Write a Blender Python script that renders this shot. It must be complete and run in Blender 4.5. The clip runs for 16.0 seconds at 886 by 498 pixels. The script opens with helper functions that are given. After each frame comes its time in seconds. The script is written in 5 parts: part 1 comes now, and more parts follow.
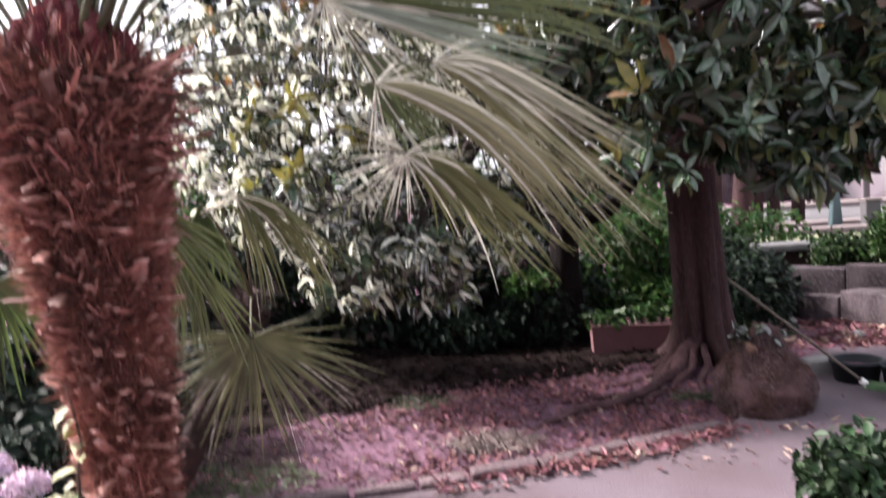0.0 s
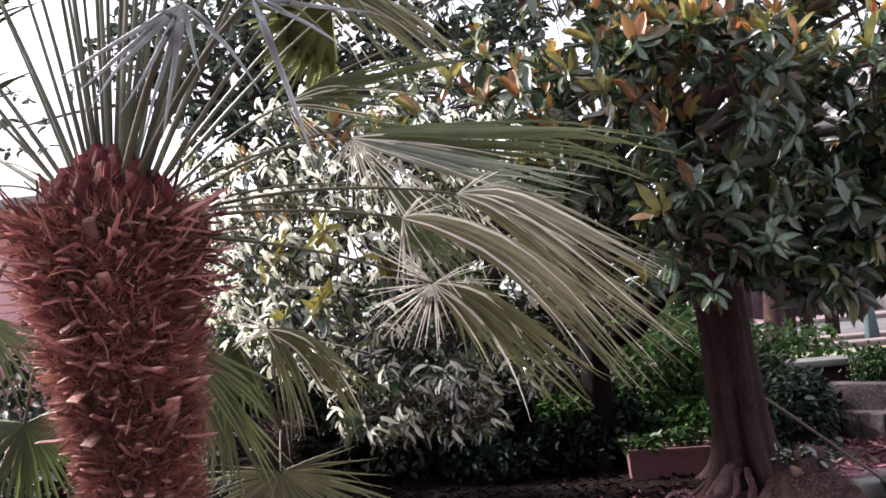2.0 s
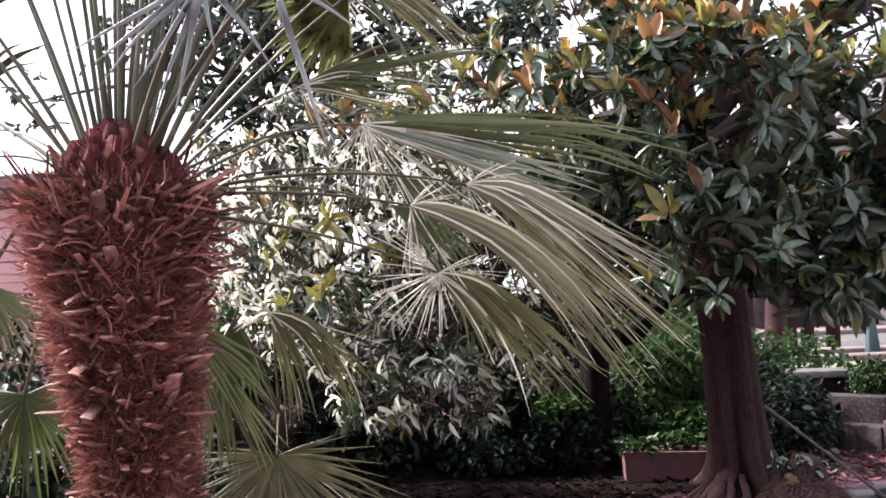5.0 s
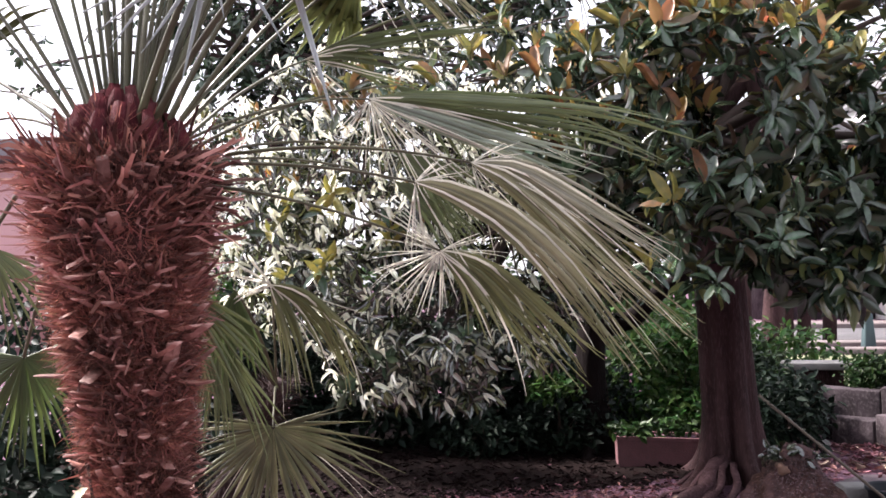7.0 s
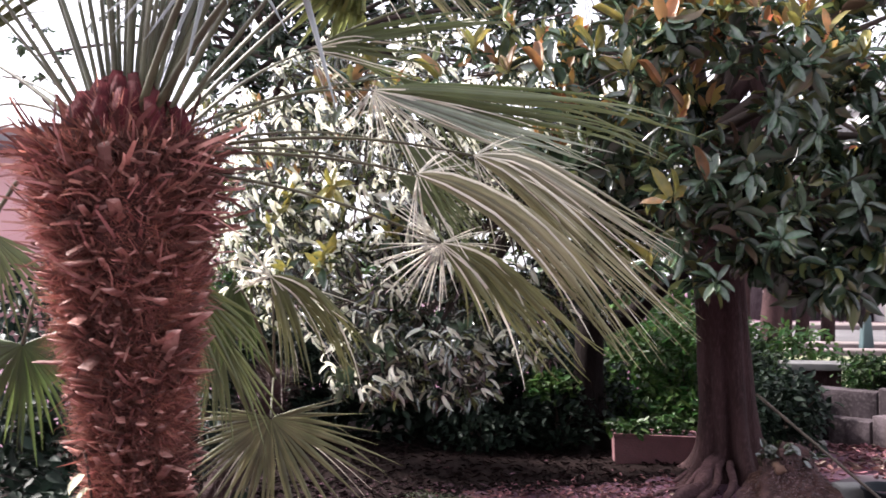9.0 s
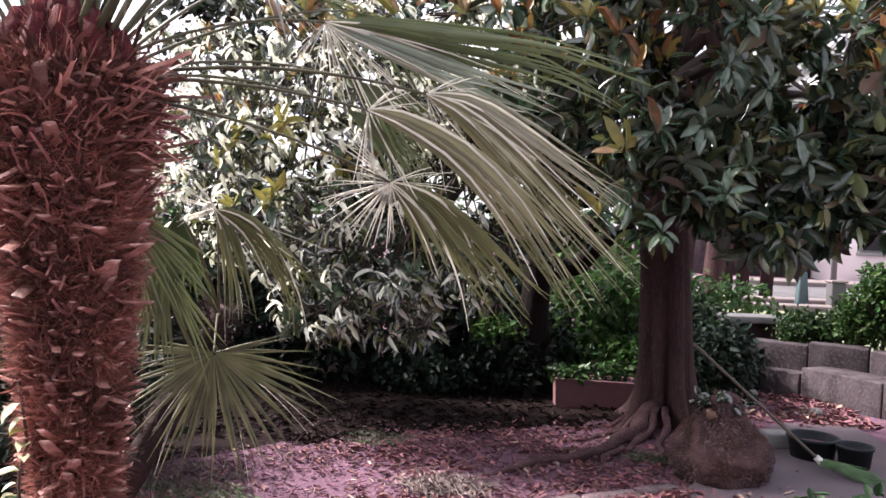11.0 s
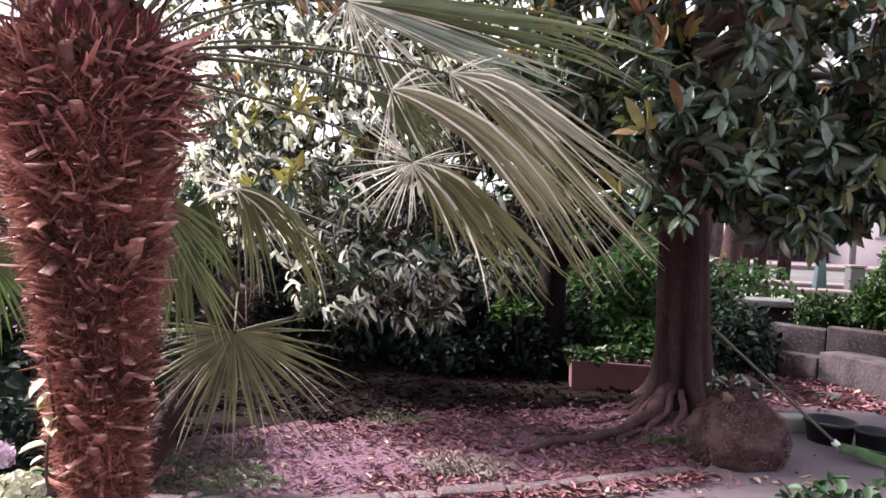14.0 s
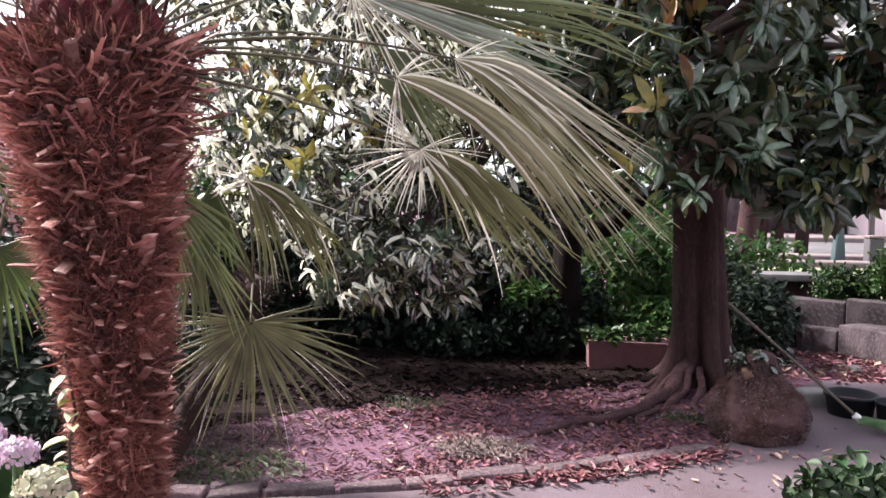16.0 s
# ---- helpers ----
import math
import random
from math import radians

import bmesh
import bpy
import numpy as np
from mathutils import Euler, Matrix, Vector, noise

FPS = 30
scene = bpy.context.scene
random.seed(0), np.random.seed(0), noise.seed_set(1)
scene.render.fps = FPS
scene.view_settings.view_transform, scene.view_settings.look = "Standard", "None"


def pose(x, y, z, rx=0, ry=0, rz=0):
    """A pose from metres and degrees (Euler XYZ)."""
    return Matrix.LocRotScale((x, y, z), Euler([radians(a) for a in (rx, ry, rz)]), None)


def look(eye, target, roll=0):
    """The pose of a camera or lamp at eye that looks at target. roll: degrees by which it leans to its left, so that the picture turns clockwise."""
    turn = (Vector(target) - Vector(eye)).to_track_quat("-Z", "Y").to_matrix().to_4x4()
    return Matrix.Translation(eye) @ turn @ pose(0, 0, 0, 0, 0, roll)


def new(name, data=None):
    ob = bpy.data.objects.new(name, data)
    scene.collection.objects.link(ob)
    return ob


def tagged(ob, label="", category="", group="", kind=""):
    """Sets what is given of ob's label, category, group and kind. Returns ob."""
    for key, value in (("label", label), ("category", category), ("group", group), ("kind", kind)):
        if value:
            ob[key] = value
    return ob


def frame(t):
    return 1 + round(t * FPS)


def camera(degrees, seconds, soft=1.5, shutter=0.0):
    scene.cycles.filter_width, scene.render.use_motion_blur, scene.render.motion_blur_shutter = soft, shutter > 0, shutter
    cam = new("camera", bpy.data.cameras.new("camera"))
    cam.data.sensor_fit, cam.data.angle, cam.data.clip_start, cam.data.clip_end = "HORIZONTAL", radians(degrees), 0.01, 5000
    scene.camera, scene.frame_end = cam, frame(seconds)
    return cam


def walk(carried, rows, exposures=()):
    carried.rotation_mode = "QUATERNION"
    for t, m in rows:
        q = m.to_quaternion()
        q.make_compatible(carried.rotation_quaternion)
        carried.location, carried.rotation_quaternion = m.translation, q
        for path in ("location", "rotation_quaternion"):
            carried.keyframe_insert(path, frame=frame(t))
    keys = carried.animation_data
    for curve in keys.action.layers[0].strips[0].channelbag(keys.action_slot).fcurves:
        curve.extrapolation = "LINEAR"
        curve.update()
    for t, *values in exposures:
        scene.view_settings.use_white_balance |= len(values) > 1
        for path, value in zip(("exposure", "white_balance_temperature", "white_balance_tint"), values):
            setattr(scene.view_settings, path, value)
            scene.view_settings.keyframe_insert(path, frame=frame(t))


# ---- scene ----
EXPOSURE = 1.50
cam = camera(58.3, 16.0, soft=1.6, shutter=0.8)
PATH = [
    (0, (0.152, 0.0, 1.39), (-0.047, 1.9833, 1.2209), -3.81),
    (0.5, (0.152, -0.019, 1.403), (-0.0729, 1.9682, 1.4272), -6.11),
    (1, (0.153, -0.015, 1.403), (-0.083, 1.967, 1.5342), -6.08),
    (1.5, (0.154, -0.015, 1.401), (-0.0866, 1.9654, 1.5384), -5.58),
    (2, (0.151, -0.017, 1.408), (-0.0899, 1.9627, 1.5511), -5.46),
    (2.5, (0.15, -0.016, 1.403), (-0.0904, 1.9633, 1.5577), -5.09),
    (3, (0.147, -0.016, 1.401), (-0.0938, 1.9631, 1.5557), -4.52),
    (3.5, (0.148, -0.018, 1.399), (-0.0945, 1.9612, 1.5542), -4.06),
    (4, (0.144, -0.017, 1.396), (-0.0992, 1.9625, 1.5486), -3.7),
    (6.5, (0.137, -0.012, 1.388), (-0.1187, 1.9696, 1.4797), -1.36),
    (7, (0.134, -0.014, 1.387), (-0.1184, 1.9678, 1.4696), -0.84),
    (7.5, (0.134, -0.015, 1.388), (-0.1179, 1.9674, 1.4687), -0.65),
    (8, (0.131, -0.016, 1.388), (-0.1176, 1.9671, 1.4692), -0.64),
    (8.5, (0.133, -0.016, 1.387), (-0.1222, 1.9659, 1.4608), -0.79),
    (9, (0.13, -0.011, 1.379), (-0.1214, 1.9716, 1.4506), 0.05),
    (9.5, (0.137, 0.027, 1.364), (-0.034, 2.0193, 1.3533), 1.24),
    (9.7, (0.142, 0.021, 1.364), (-0.0047, 2.0153, 1.3295), 1.63),
    (12, (0.131, -0.003, 1.369), (0.0026, 1.9918, 1.3001), 2.21),
    (12.5, (0.125, -0.004, 1.363), (-0.0122, 1.9895, 1.2902), 2.04),
    (13, (0.124, -0.002, 1.365), (-0.0219, 1.9913, 1.2788), 2.06),
    (13.5, (0.126, -0.005, 1.366), (-0.0275, 1.9861, 1.2608), 2.31),
    (14, (0.121, -0.003, 1.363), (-0.0423, 1.987, 1.2506), 2.48),
    (14.5, (0.13, -0.005, 1.37), (-0.0508, 1.9833, 1.246), 1.65),
    (15, (0.128, -0.002, 1.368), (-0.0642, 1.9841, 1.2388), 0.95),
    (15.5, (0.131, -0.001, 1.371), (-0.0684, 1.9835, 1.2263), 0.65),
    (16, (0.132, -0.002, 1.371), (-0.0682, 1.9821, 1.2155), 0.64),
]
walk(cam, [(t, look(eye, target, roll)) for t, eye, target, roll in PATH], exposures=[(t, EXPOSURE + e, 6330, 18) for t, e in ((0.0, -0.02), (1.0, -0.12), (2.5, -0.24), (3.5, -0.12), (8.0, 0.03), (9.0, 0.10), (9.5, -0.06), (12.0, 0.0), (16.0, 0.05))])

# ---------------------------------------------------------------- sky and sun
SUN_ELEVATION, SUN_TURN = 43.0, 286.0
world = bpy.data.worlds.new("overcast_sky")
scene.world = world
world.use_nodes = True
wn, wl = world.node_tree.nodes, world.node_tree.links
wn.clear()
sky = wn.new("ShaderNodeTexSky")
sky.sky_type, sky.sun_disc = "NISHITA", False
sky.sun_elevation, sky.sun_rotation = radians(SUN_ELEVATION), radians(SUN_TURN)
sky.dust_density, sky.air_density, sky.ozone_density = 4.0, 1.0, 1.0
grey = wn.new("ShaderNodeHueSaturation")
grey.inputs["Saturation"].default_value = 0.35
back = wn.new("ShaderNodeBackground")
back.inputs["Strength"].default_value = 0.15
wout = wn.new("ShaderNodeOutputWorld")
wl.new(sky.outputs[0], grey.inputs["Color"])
veil = wn.new("ShaderNodeMix")
veil.data_type = "RGBA"
veil.inputs["Factor"].default_value = 0.35
veil.inputs["B"].default_value = (6.6, 6.7, 7.0, 1)
wl.new(grey.outputs[0], veil.inputs["A"])
wl.new(veil.outputs["Result"], back.inputs[0])
wl.new(back.outputs[0], wout.inputs[0])

sun = new("sun", bpy.data.lights.new("sun", "SUN"))
sun.data.energy, sun.data.angle, sun.data.color = 5.0, radians(7), (1.0, 0.94, 0.86)
sa, se = radians(SUN_TURN), radians(SUN_ELEVATION)
sun.matrix_world = look((0, 0, 20), (-20 * math.sin(sa) * math.cos(se), -20 * math.cos(sa) * math.cos(se), 20 - 20 * math.sin(se)))


# ---------------------------------------------------------------- materials
def material(name, base, rough=0.6, spread=0.3, second=None, scale=8.0, bump=0.3, bump_scale=60.0, fine=None,
             by="island", hue=0.0, translucent=0.0, specular=0.5, stretch=(1, 1, 1), gloss_var=0.0, ior=1.5):
    """A surface with broad stains, fine grain, relief and a change from piece to piece."""
    mat = bpy.data.materials.new(name)
    mat.use_nodes = True
    n, l = mat.node_tree.nodes, mat.node_tree.links
    p = n["Principled BSDF"]
    co = n.new("ShaderNodeTexCoord")
    mp = n.new("ShaderNodeMapping")
    mp.inputs["Scale"].default_value = stretch
    l.new(co.outputs["Object"], mp.inputs["Vector"])
    big = n.new("ShaderNodeTexNoise")
    big.inputs["Scale"].default_value, big.inputs["Detail"].default_value = scale, 4.0
    l.new(mp.outputs[0], big.inputs["Vector"])
    small = n.new("ShaderNodeTexNoise")
    small.inputs["Scale"].default_value, small.inputs["Detail"].default_value = bump_scale, 3.0
    l.new(mp.outputs[0], small.inputs["Vector"])
    ramp = n.new("ShaderNodeValToRGB")
    second = second or [c * (1 - spread) for c in base]
    ramp.color_ramp.elements[0].position, ramp.color_ramp.elements[1].position = 0.35, 0.65
    ramp.color_ramp.elements[0].color, ramp.color_ramp.elements[1].color = (*second, 1), (*base, 1)
    l.new(big.outputs["Fac"], ramp.inputs["Fac"])
    col = ramp.outputs["Color"]
    if fine:
        mix = n.new("ShaderNodeMix")
        mix.data_type = "RGBA"
        fr = n.new("ShaderNodeMapRange")
        fr.inputs["From Min"].default_value, fr.inputs["From Max"].default_value = 0.5, 0.7
        l.new(small.outputs["Fac"], fr.inputs["Value"])
        l.new(fr.outputs[0], mix.inputs["Factor"])
        l.new(col, mix.inputs["A"])
        mix.inputs["B"].default_value = (*fine, 1)
        col = mix.outputs["Result"]
    if by:
        if by == "island":
            rnd = n.new("ShaderNodeNewGeometry").outputs["Random Per Island"]
        else:
            rnd = n.new("ShaderNodeObjectInfo").outputs["Random"]
        hs = n.new("ShaderNodeHueSaturation")
        v = n.new("ShaderNodeMapRange")
        v.inputs["To Min"].default_value, v.inputs["To Max"].default_value = 1 - spread, 1 + spread
        l.new(rnd, v.inputs["Value"])
        l.new(v.outputs[0], hs.inputs["Value"])
        if hue:
            m1 = n.new("ShaderNodeMath")
            m1.operation = "MULTIPLY"
            m1.inputs[1].default_value = 7.31
            l.new(rnd, m1.inputs[0])
            m2 = n.new("ShaderNodeMath")
            m2.operation = "FRACT"
            l.new(m1.outputs[0], m2.inputs[0])
            h = n.new("ShaderNodeMapRange")
            h.inputs["To Min"].default_value, h.inputs["To Max"].default_value = 0.5 - hue, 0.5 + hue
            l.new(m2.outputs[0], h.inputs["Value"])
            l.new(h.outputs[0], hs.inputs["Hue"])
        l.new(col, hs.inputs["Color"])
        col = hs.outputs["Color"]
    l.new(col, p.inputs["Base Color"])
    p.inputs["Roughness"].default_value = rough
    p.inputs["Specular IOR Level"].default_value = specular
    p.inputs["IOR"].default_value = ior
    if gloss_var:
        gr = n.new("ShaderNodeMapRange")
        gr.inputs["To Min"].default_value, gr.inputs["To Max"].default_value = rough - gloss_var, rough + gloss_var
        l.new(big.outputs["Fac"], gr.inputs["Value"])
        l.new(gr.outputs[0], p.inputs["Roughness"])
    if bump:
        b = n.new("ShaderNodeBump")
        b.inputs["Strength"].default_value, b.inputs["Distance"].default_value = bump, 0.01
        l.new(small.outputs["Fac"], b.inputs["Height"])
        l.new(b.outputs[0], p.inputs["Normal"])
    if translucent:
        tr = n.new("ShaderNodeBsdfTranslucent")
        l.new(col, tr.inputs["Color"])
        ms = n.new("ShaderNodeMixShader")
        ms.inputs[0].default_value = translucent
        out = n["Material Output"]
        l.new(p.outputs[0], ms.inputs[1])
        l.new(tr.outputs[0], ms.inputs[2])
        l.new(ms.outputs[0], out.inputs["Surface"])
    return mat


# darker copy of the palm fibre, with shade put into its colour
FIBRE_SHADED = material("shaded_palm_fibre", (0.165, 0.058, 0.046), 0.85, 0.5, scale=5, bump=0, hue=0.012)
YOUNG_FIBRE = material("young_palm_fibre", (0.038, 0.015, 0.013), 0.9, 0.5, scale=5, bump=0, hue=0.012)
FIBRE = material("palm_fibre", (0.38, 0.148, 0.114), 0.8, 0.6, scale=5, bump=0, hue=0.012, translucent=0.35)
RAG = material("palm_rag", (0.43, 0.20, 0.17), 0.5, 0.6, second=(0.23, 0.088, 0.07), scale=20, bump=0.2, hue=0.012, translucent=0.15)
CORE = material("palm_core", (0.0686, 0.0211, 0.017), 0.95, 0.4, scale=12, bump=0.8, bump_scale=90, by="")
STUB = material("palm_leaf_base", (0.36, 0.17, 0.138), 0.6, 0.55, second=(0.19, 0.072, 0.054), scale=30, bump=0.5, by="object")
STUB_END = material("palm_cut_end", (0.43, 0.245, 0.205), 0.55, 0.5, second=(0.28, 0.14, 0.115), scale=40, bump=0.4, by="object")
SHEATH = material("palm_sheath", (0.082, 0.014, 0.018), 0.85, 0.4, scale=14, bump=0.6, bump_scale=120, stretch=(4, 4, 1), specular=0.15)
PETIOLE = material("palm_petiole", (0.092, 0.092, 0.046), 0.42, 0.45, second=(0.055, 0.049, 0.026), scale=9, bump=0.2)
FAN_GREEN = material("palm_blade_green", (0.122, 0.146, 0.056), 0.32, 0.25, scale=7, bump=0.15, hue=0.015, translucent=0.2, gloss_var=0.08)
FAN_DRY = material("palm_blade_dry", (0.285, 0.262, 0.150), 0.3, 0.36, second=(0.155, 0.153, 0.074), scale=6, bump=0.15, hue=0.014, translucent=0.2, gloss_var=0.08)
FAN_OLIVE = material("palm_blade_olive", (0.158, 0.158, 0.062), 0.34, 0.35, second=(0.095, 0.10, 0.036), scale=7, bump=0.15, hue=0.012, translucent=0.2, gloss_var=0.08)
FAN_SILVER = material("palm_blade_silver", (0.324, 0.352, 0.351), 0.38, 0.2, second=(0.234, 0.264, 0.259), scale=7, bump=0.1, hue=0.01, translucent=0.1)
FAN_THREAD = material("palm_thread", (0.78, 0.74, 0.61), 0.45, 0.3, scale=7, bump=0, hue=0.01, translucent=0.2)
# paler green base paints the silvery sheen of the lit lower plume
FAN_SHEEN = material("palm_blade_sheen", (0.34, 0.375, 0.29), 0.28, 0.4, second=(0.21, 0.24, 0.165), scale=7, bump=0.15, hue=0.012, translucent=0.2)
FAN_GREY = material("palm_blade_grey", (0.31, 0.29, 0.205), 0.3, 0.4, second=(0.18, 0.175, 0.105), scale=7, bump=0.15, hue=0.012, translucent=0.2)
FAN_SPRING = material("palm_blade_spring", (0.27, 0.29, 0.10), 0.4, 0.25, second=(0.18, 0.21, 0.065), scale=7, bump=0.15, hue=0.012, translucent=0.55)
FAN_STAR = material("palm_blade_stiff", (0.165, 0.16, 0.078), 0.34, 0.45, second=(0.095, 0.10, 0.043), scale=9, bump=0.15, hue=0.012, translucent=0.15, gloss_var=0.08)
FAN_BRIGHT = material("palm_blade_young", (0.080, 0.118, 0.032), 0.45, 0.25, scale=7, bump=0.1, hue=0.01, translucent=0.35)
LEAF_DARK = material("magnolia_leaf", (0.053, 0.088, 0.048), 0.2, 0.7, second=(0.025, 0.046, 0.026), scale=3, bump=0.1, hue=0.04, translucent=0.1, specular=0.6, ior=1.55)
LEAF_MID = material("magnolia_leaf_light", (0.034, 0.045, 0.0175), 0.14, 0.6, second=(0.020, 0.028, 0.0105), scale=3, bump=0.1, hue=0.045, translucent=0.25, specular=0.8, ior=1.9)
LEAF_GREEN = material("magnolia_leaf_green", (0.055, 0.092, 0.05), 0.22, 0.45, scale=20, bump=0.1, by="object", hue=0.035, translucent=0.1, specular=0.6, ior=1.55)
LEAF_RUST = material("magnolia_leaf_rust", (0.25, 0.125, 0.042), 0.45, 0.55, second=(0.14, 0.09, 0.032), scale=20, bump=0.2, by="object", hue=0.015, translucent=0.2)
# near-white base paints the sky's glints on glossy hanging leaves
LEAF_GLINT = material("magnolia_leaf_glint", (0.86, 0.851, 0.702), 0.15, 0.2, second=(0.72, 0.733, 0.576), scale=6, bump=0.1, hue=0.02, translucent=0.48, specular=1.0, ior=2.0)
LEAF_OLIVE = material("magnolia_leaf_olive", (0.152, 0.168, 0.06), 0.26, 0.5, second=(0.088, 0.104, 0.036), scale=5, bump=0.1, hue=0.035, translucent=0.2, specular=1.0)
LEAF_BROWN = material("magnolia_leaf_brown", (0.085, 0.058, 0.033), 0.6, 0.45, second=(0.06, 0.04, 0.02), scale=5, bump=0.1, hue=0.03, translucent=0.1)
LEAF_YOUNG = material("magnolia_leaf_young", (0.38, 0.17, 0.05), 0.42, 0.5, second=(0.27, 0.20, 0.055), scale=4, bump=0.1, hue=0.04, translucent=0.25)
LEAF_YELLOW = material("magnolia_leaf_yellow", (0.25, 0.215, 0.05), 0.4, 0.4, second=(0.15, 0.15, 0.04), scale=20, bump=0.1, by="object", hue=0.015, translucent=0.3)
BARK = material("magnolia_bark", (0.047, 0.0235, 0.0245), 0.9, 0.3, second=(0.025, 0.0125, 0.013), scale=6, bump=0.9, bump_scale=40, fine=(0.066, 0.034, 0.035), specular=0.2, by="", stretch=(2, 2, 0.5))
ROOT_BARK = material("root_bark", (0.066, 0.035, 0.038), 0.9, 0.3, second=(0.044, 0.022, 0.024), scale=9, bump=0.9, bump_scale=50, fine=(0.086, 0.048, 0.053), specular=0.15, by="")
TWIG = material("twig_bark", (0.0594, 0.0396, 0.033), 0.85, 0.25, scale=20, bump=0.3)
SOIL = material("soil", (0.132, 0.069, 0.102), 0.95, 0.3, second=(0.0997, 0.049, 0.073), scale=2.2, bump=1.0, bump_scale=55, fine=(0.19, 0.106, 0.138), by="", specular=0.2)
LITTER = material("fallen_leaf", (0.184, 0.066, 0.078), 0.7, 0.55, second=(0.132, 0.0488, 0.0539), scale=9, bump=0.3, hue=0.025)
# near-black soil colour that stands for the canopy's shade on the ground
SOIL_SHADE = material("soil_shade", (0.0126, 0.0078, 0.0075), 0.95, 0.4, second=(0.0076, 0.005, 0.0048), scale=4, bump=1.0, bump_scale=50, fine=(0.0185, 0.011, 0.010), by="", specular=0.05)
# near-black bark, the shade on the rear trunk put into its colour
BARK_SHADED = material("shaded_bark", (0.0108, 0.0072, 0.00672), 0.85, 0.3, second=(0.00672, 0.0048, 0.0048), scale=6, bump=0.9, bump_scale=40, specular=0.08, by="", stretch=(2, 2, 0.5))
# fallen leaves in a near-black tone, deepening the painted shade under the boughs
LITTER_SHADED = material("leaf_mould", (0.012, 0.0058, 0.0055), 0.85, 0.5, second=(0.008, 0.004, 0.004), scale=9, bump=0.3, hue=0.02, specular=0.08)
CRUMB = material("soil_crumb", (0.122, 0.070, 0.088), 0.9, 0.4, second=(0.085, 0.048, 0.06), scale=9, bump=0.4, hue=0.03, specular=0.1)
LITTER_PALE = material("fallen_leaf_pale", (0.33, 0.238, 0.191), 0.7, 0.3, scale=9, bump=0.3, hue=0.02)
PATH_MAT = material("path_concrete", (0.105, 0.078, 0.094), 0.85, 0.3, second=(0.072, 0.047, 0.054), scale=1.7, bump=0.6, bump_scale=110, fine=(0.115, 0.085, 0.103), by="")
STONE = material("kerb_stone", (0.092, 0.060, 0.068), 0.9, 0.45, second=(0.05, 0.032, 0.036), scale=11, bump=0.9, bump_scale=60, fine=(0.134, 0.0945, 0.0977), by="object")
# base far below bare concrete, with shade in it; second tone is staining
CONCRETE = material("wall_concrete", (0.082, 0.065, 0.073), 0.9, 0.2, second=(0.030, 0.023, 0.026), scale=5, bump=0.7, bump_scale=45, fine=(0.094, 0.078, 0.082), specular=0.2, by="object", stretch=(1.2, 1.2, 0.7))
SLAB = material("slab_stone", (0.222, 0.211, 0.201), 0.8, 0.2, scale=8, bump=0.5, by="")
TERRACOTTA = material("terracotta", (0.15, 0.062, 0.068), 0.85, 0.25, second=(0.118, 0.048, 0.054), scale=9, bump=0.4, bump_scale=80, fine=(0.113, 0.0554, 0.0602), by="")
ROOTBALL = material("root_ball", (0.084, 0.050, 0.054), 0.95, 0.4, second=(0.0337, 0.0169, 0.0139), scale=9, bump=1.0, bump_scale=70, fine=(0.0912, 0.0506, 0.0418), by="", specular=0.1)
ROOT_HAIR = material("root_hair", (0.100, 0.060, 0.065), 0.9, 0.7, second=(0.042, 0.025, 0.024), scale=9, bump=0, hue=0.02)
CUT_WOOD = material("cut_wood", (0.131, 0.0714, 0.0495), 0.8, 0.2, scale=30, bump=0.4, by="")
PLASTIC = material("black_plastic", (0.0154, 0.0182, 0.0224), 0.6, 0.2, scale=12, bump=0.15, by="", gloss_var=0.1, specular=0.2)
STICK = material("broom_stick", (0.106, 0.0792, 0.0594), 0.6, 0.3, scale=15, bump=0.3, by="", stretch=(6, 6, 1))
BRISTLE = material("green_bristle", (0.106, 0.198, 0.0858), 0.55, 0.35, scale=15, bump=0.2, hue=0.02)
WHITE_PLASTIC = material("white_plastic", (0.7, 0.7, 0.68), 0.5, 0.1, scale=20, bump=0.1, by="")
SHRUB_DARK = material("shrub_leaf_dark", (0.022, 0.045, 0.018), 0.5, 0.5, scale=2, bump=0, hue=0.03, translucent=0.12, specular=0.2)
SHRUB_LIGHT = material("shrub_leaf_light", (0.0589, 0.126, 0.0314), 0.45, 0.5, scale=2, bump=0, hue=0.035, translucent=0.4, specular=0.25)
SHRUB_MID = material("shrub_leaf_mid", (0.0324, 0.072, 0.0187), 0.4, 0.5, scale=2, bump=0, hue=0.03, translucent=0.25, specular=0.2)
# bluish green leaf darkened so that its colour carries the deep shade
SHRUB_BLUE_SHADED = material("shrub_leaf_blue_shaded", (0.0131, 0.0239, 0.0157), 0.5, 0.4, scale=2, bump=0, hue=0.03, translucent=0.15, specular=0.12)
GRASS = material("grass", (0.132, 0.158, 0.0726), 0.8, 0.3, second=(0.172, 0.165, 0.099), scale=1.2, bump=0.5, bump_scale=30, by="")
BLADE = material("grass_blade", (0.066, 0.0858, 0.0363), 0.6, 0.4, scale=3, bump=0, hue=0.03, translucent=0.2)
DRY_GRASS = material("dry_grass", (0.17, 0.122, 0.112), 0.75, 0.45, scale=6, bump=0, hue=0.02)
PETAL_LILAC = material("petal_lilac", (0.50, 0.39, 0.52), 0.6, 0.2, second=(0.66, 0.48, 0.56), scale=14, bump=0, hue=0.02, translucent=0.25)
PETAL_CREAM = material("petal_cream", (0.56, 0.55, 0.40), 0.6, 0.2, scale=14, bump=0, hue=0.02, translucent=0.25)
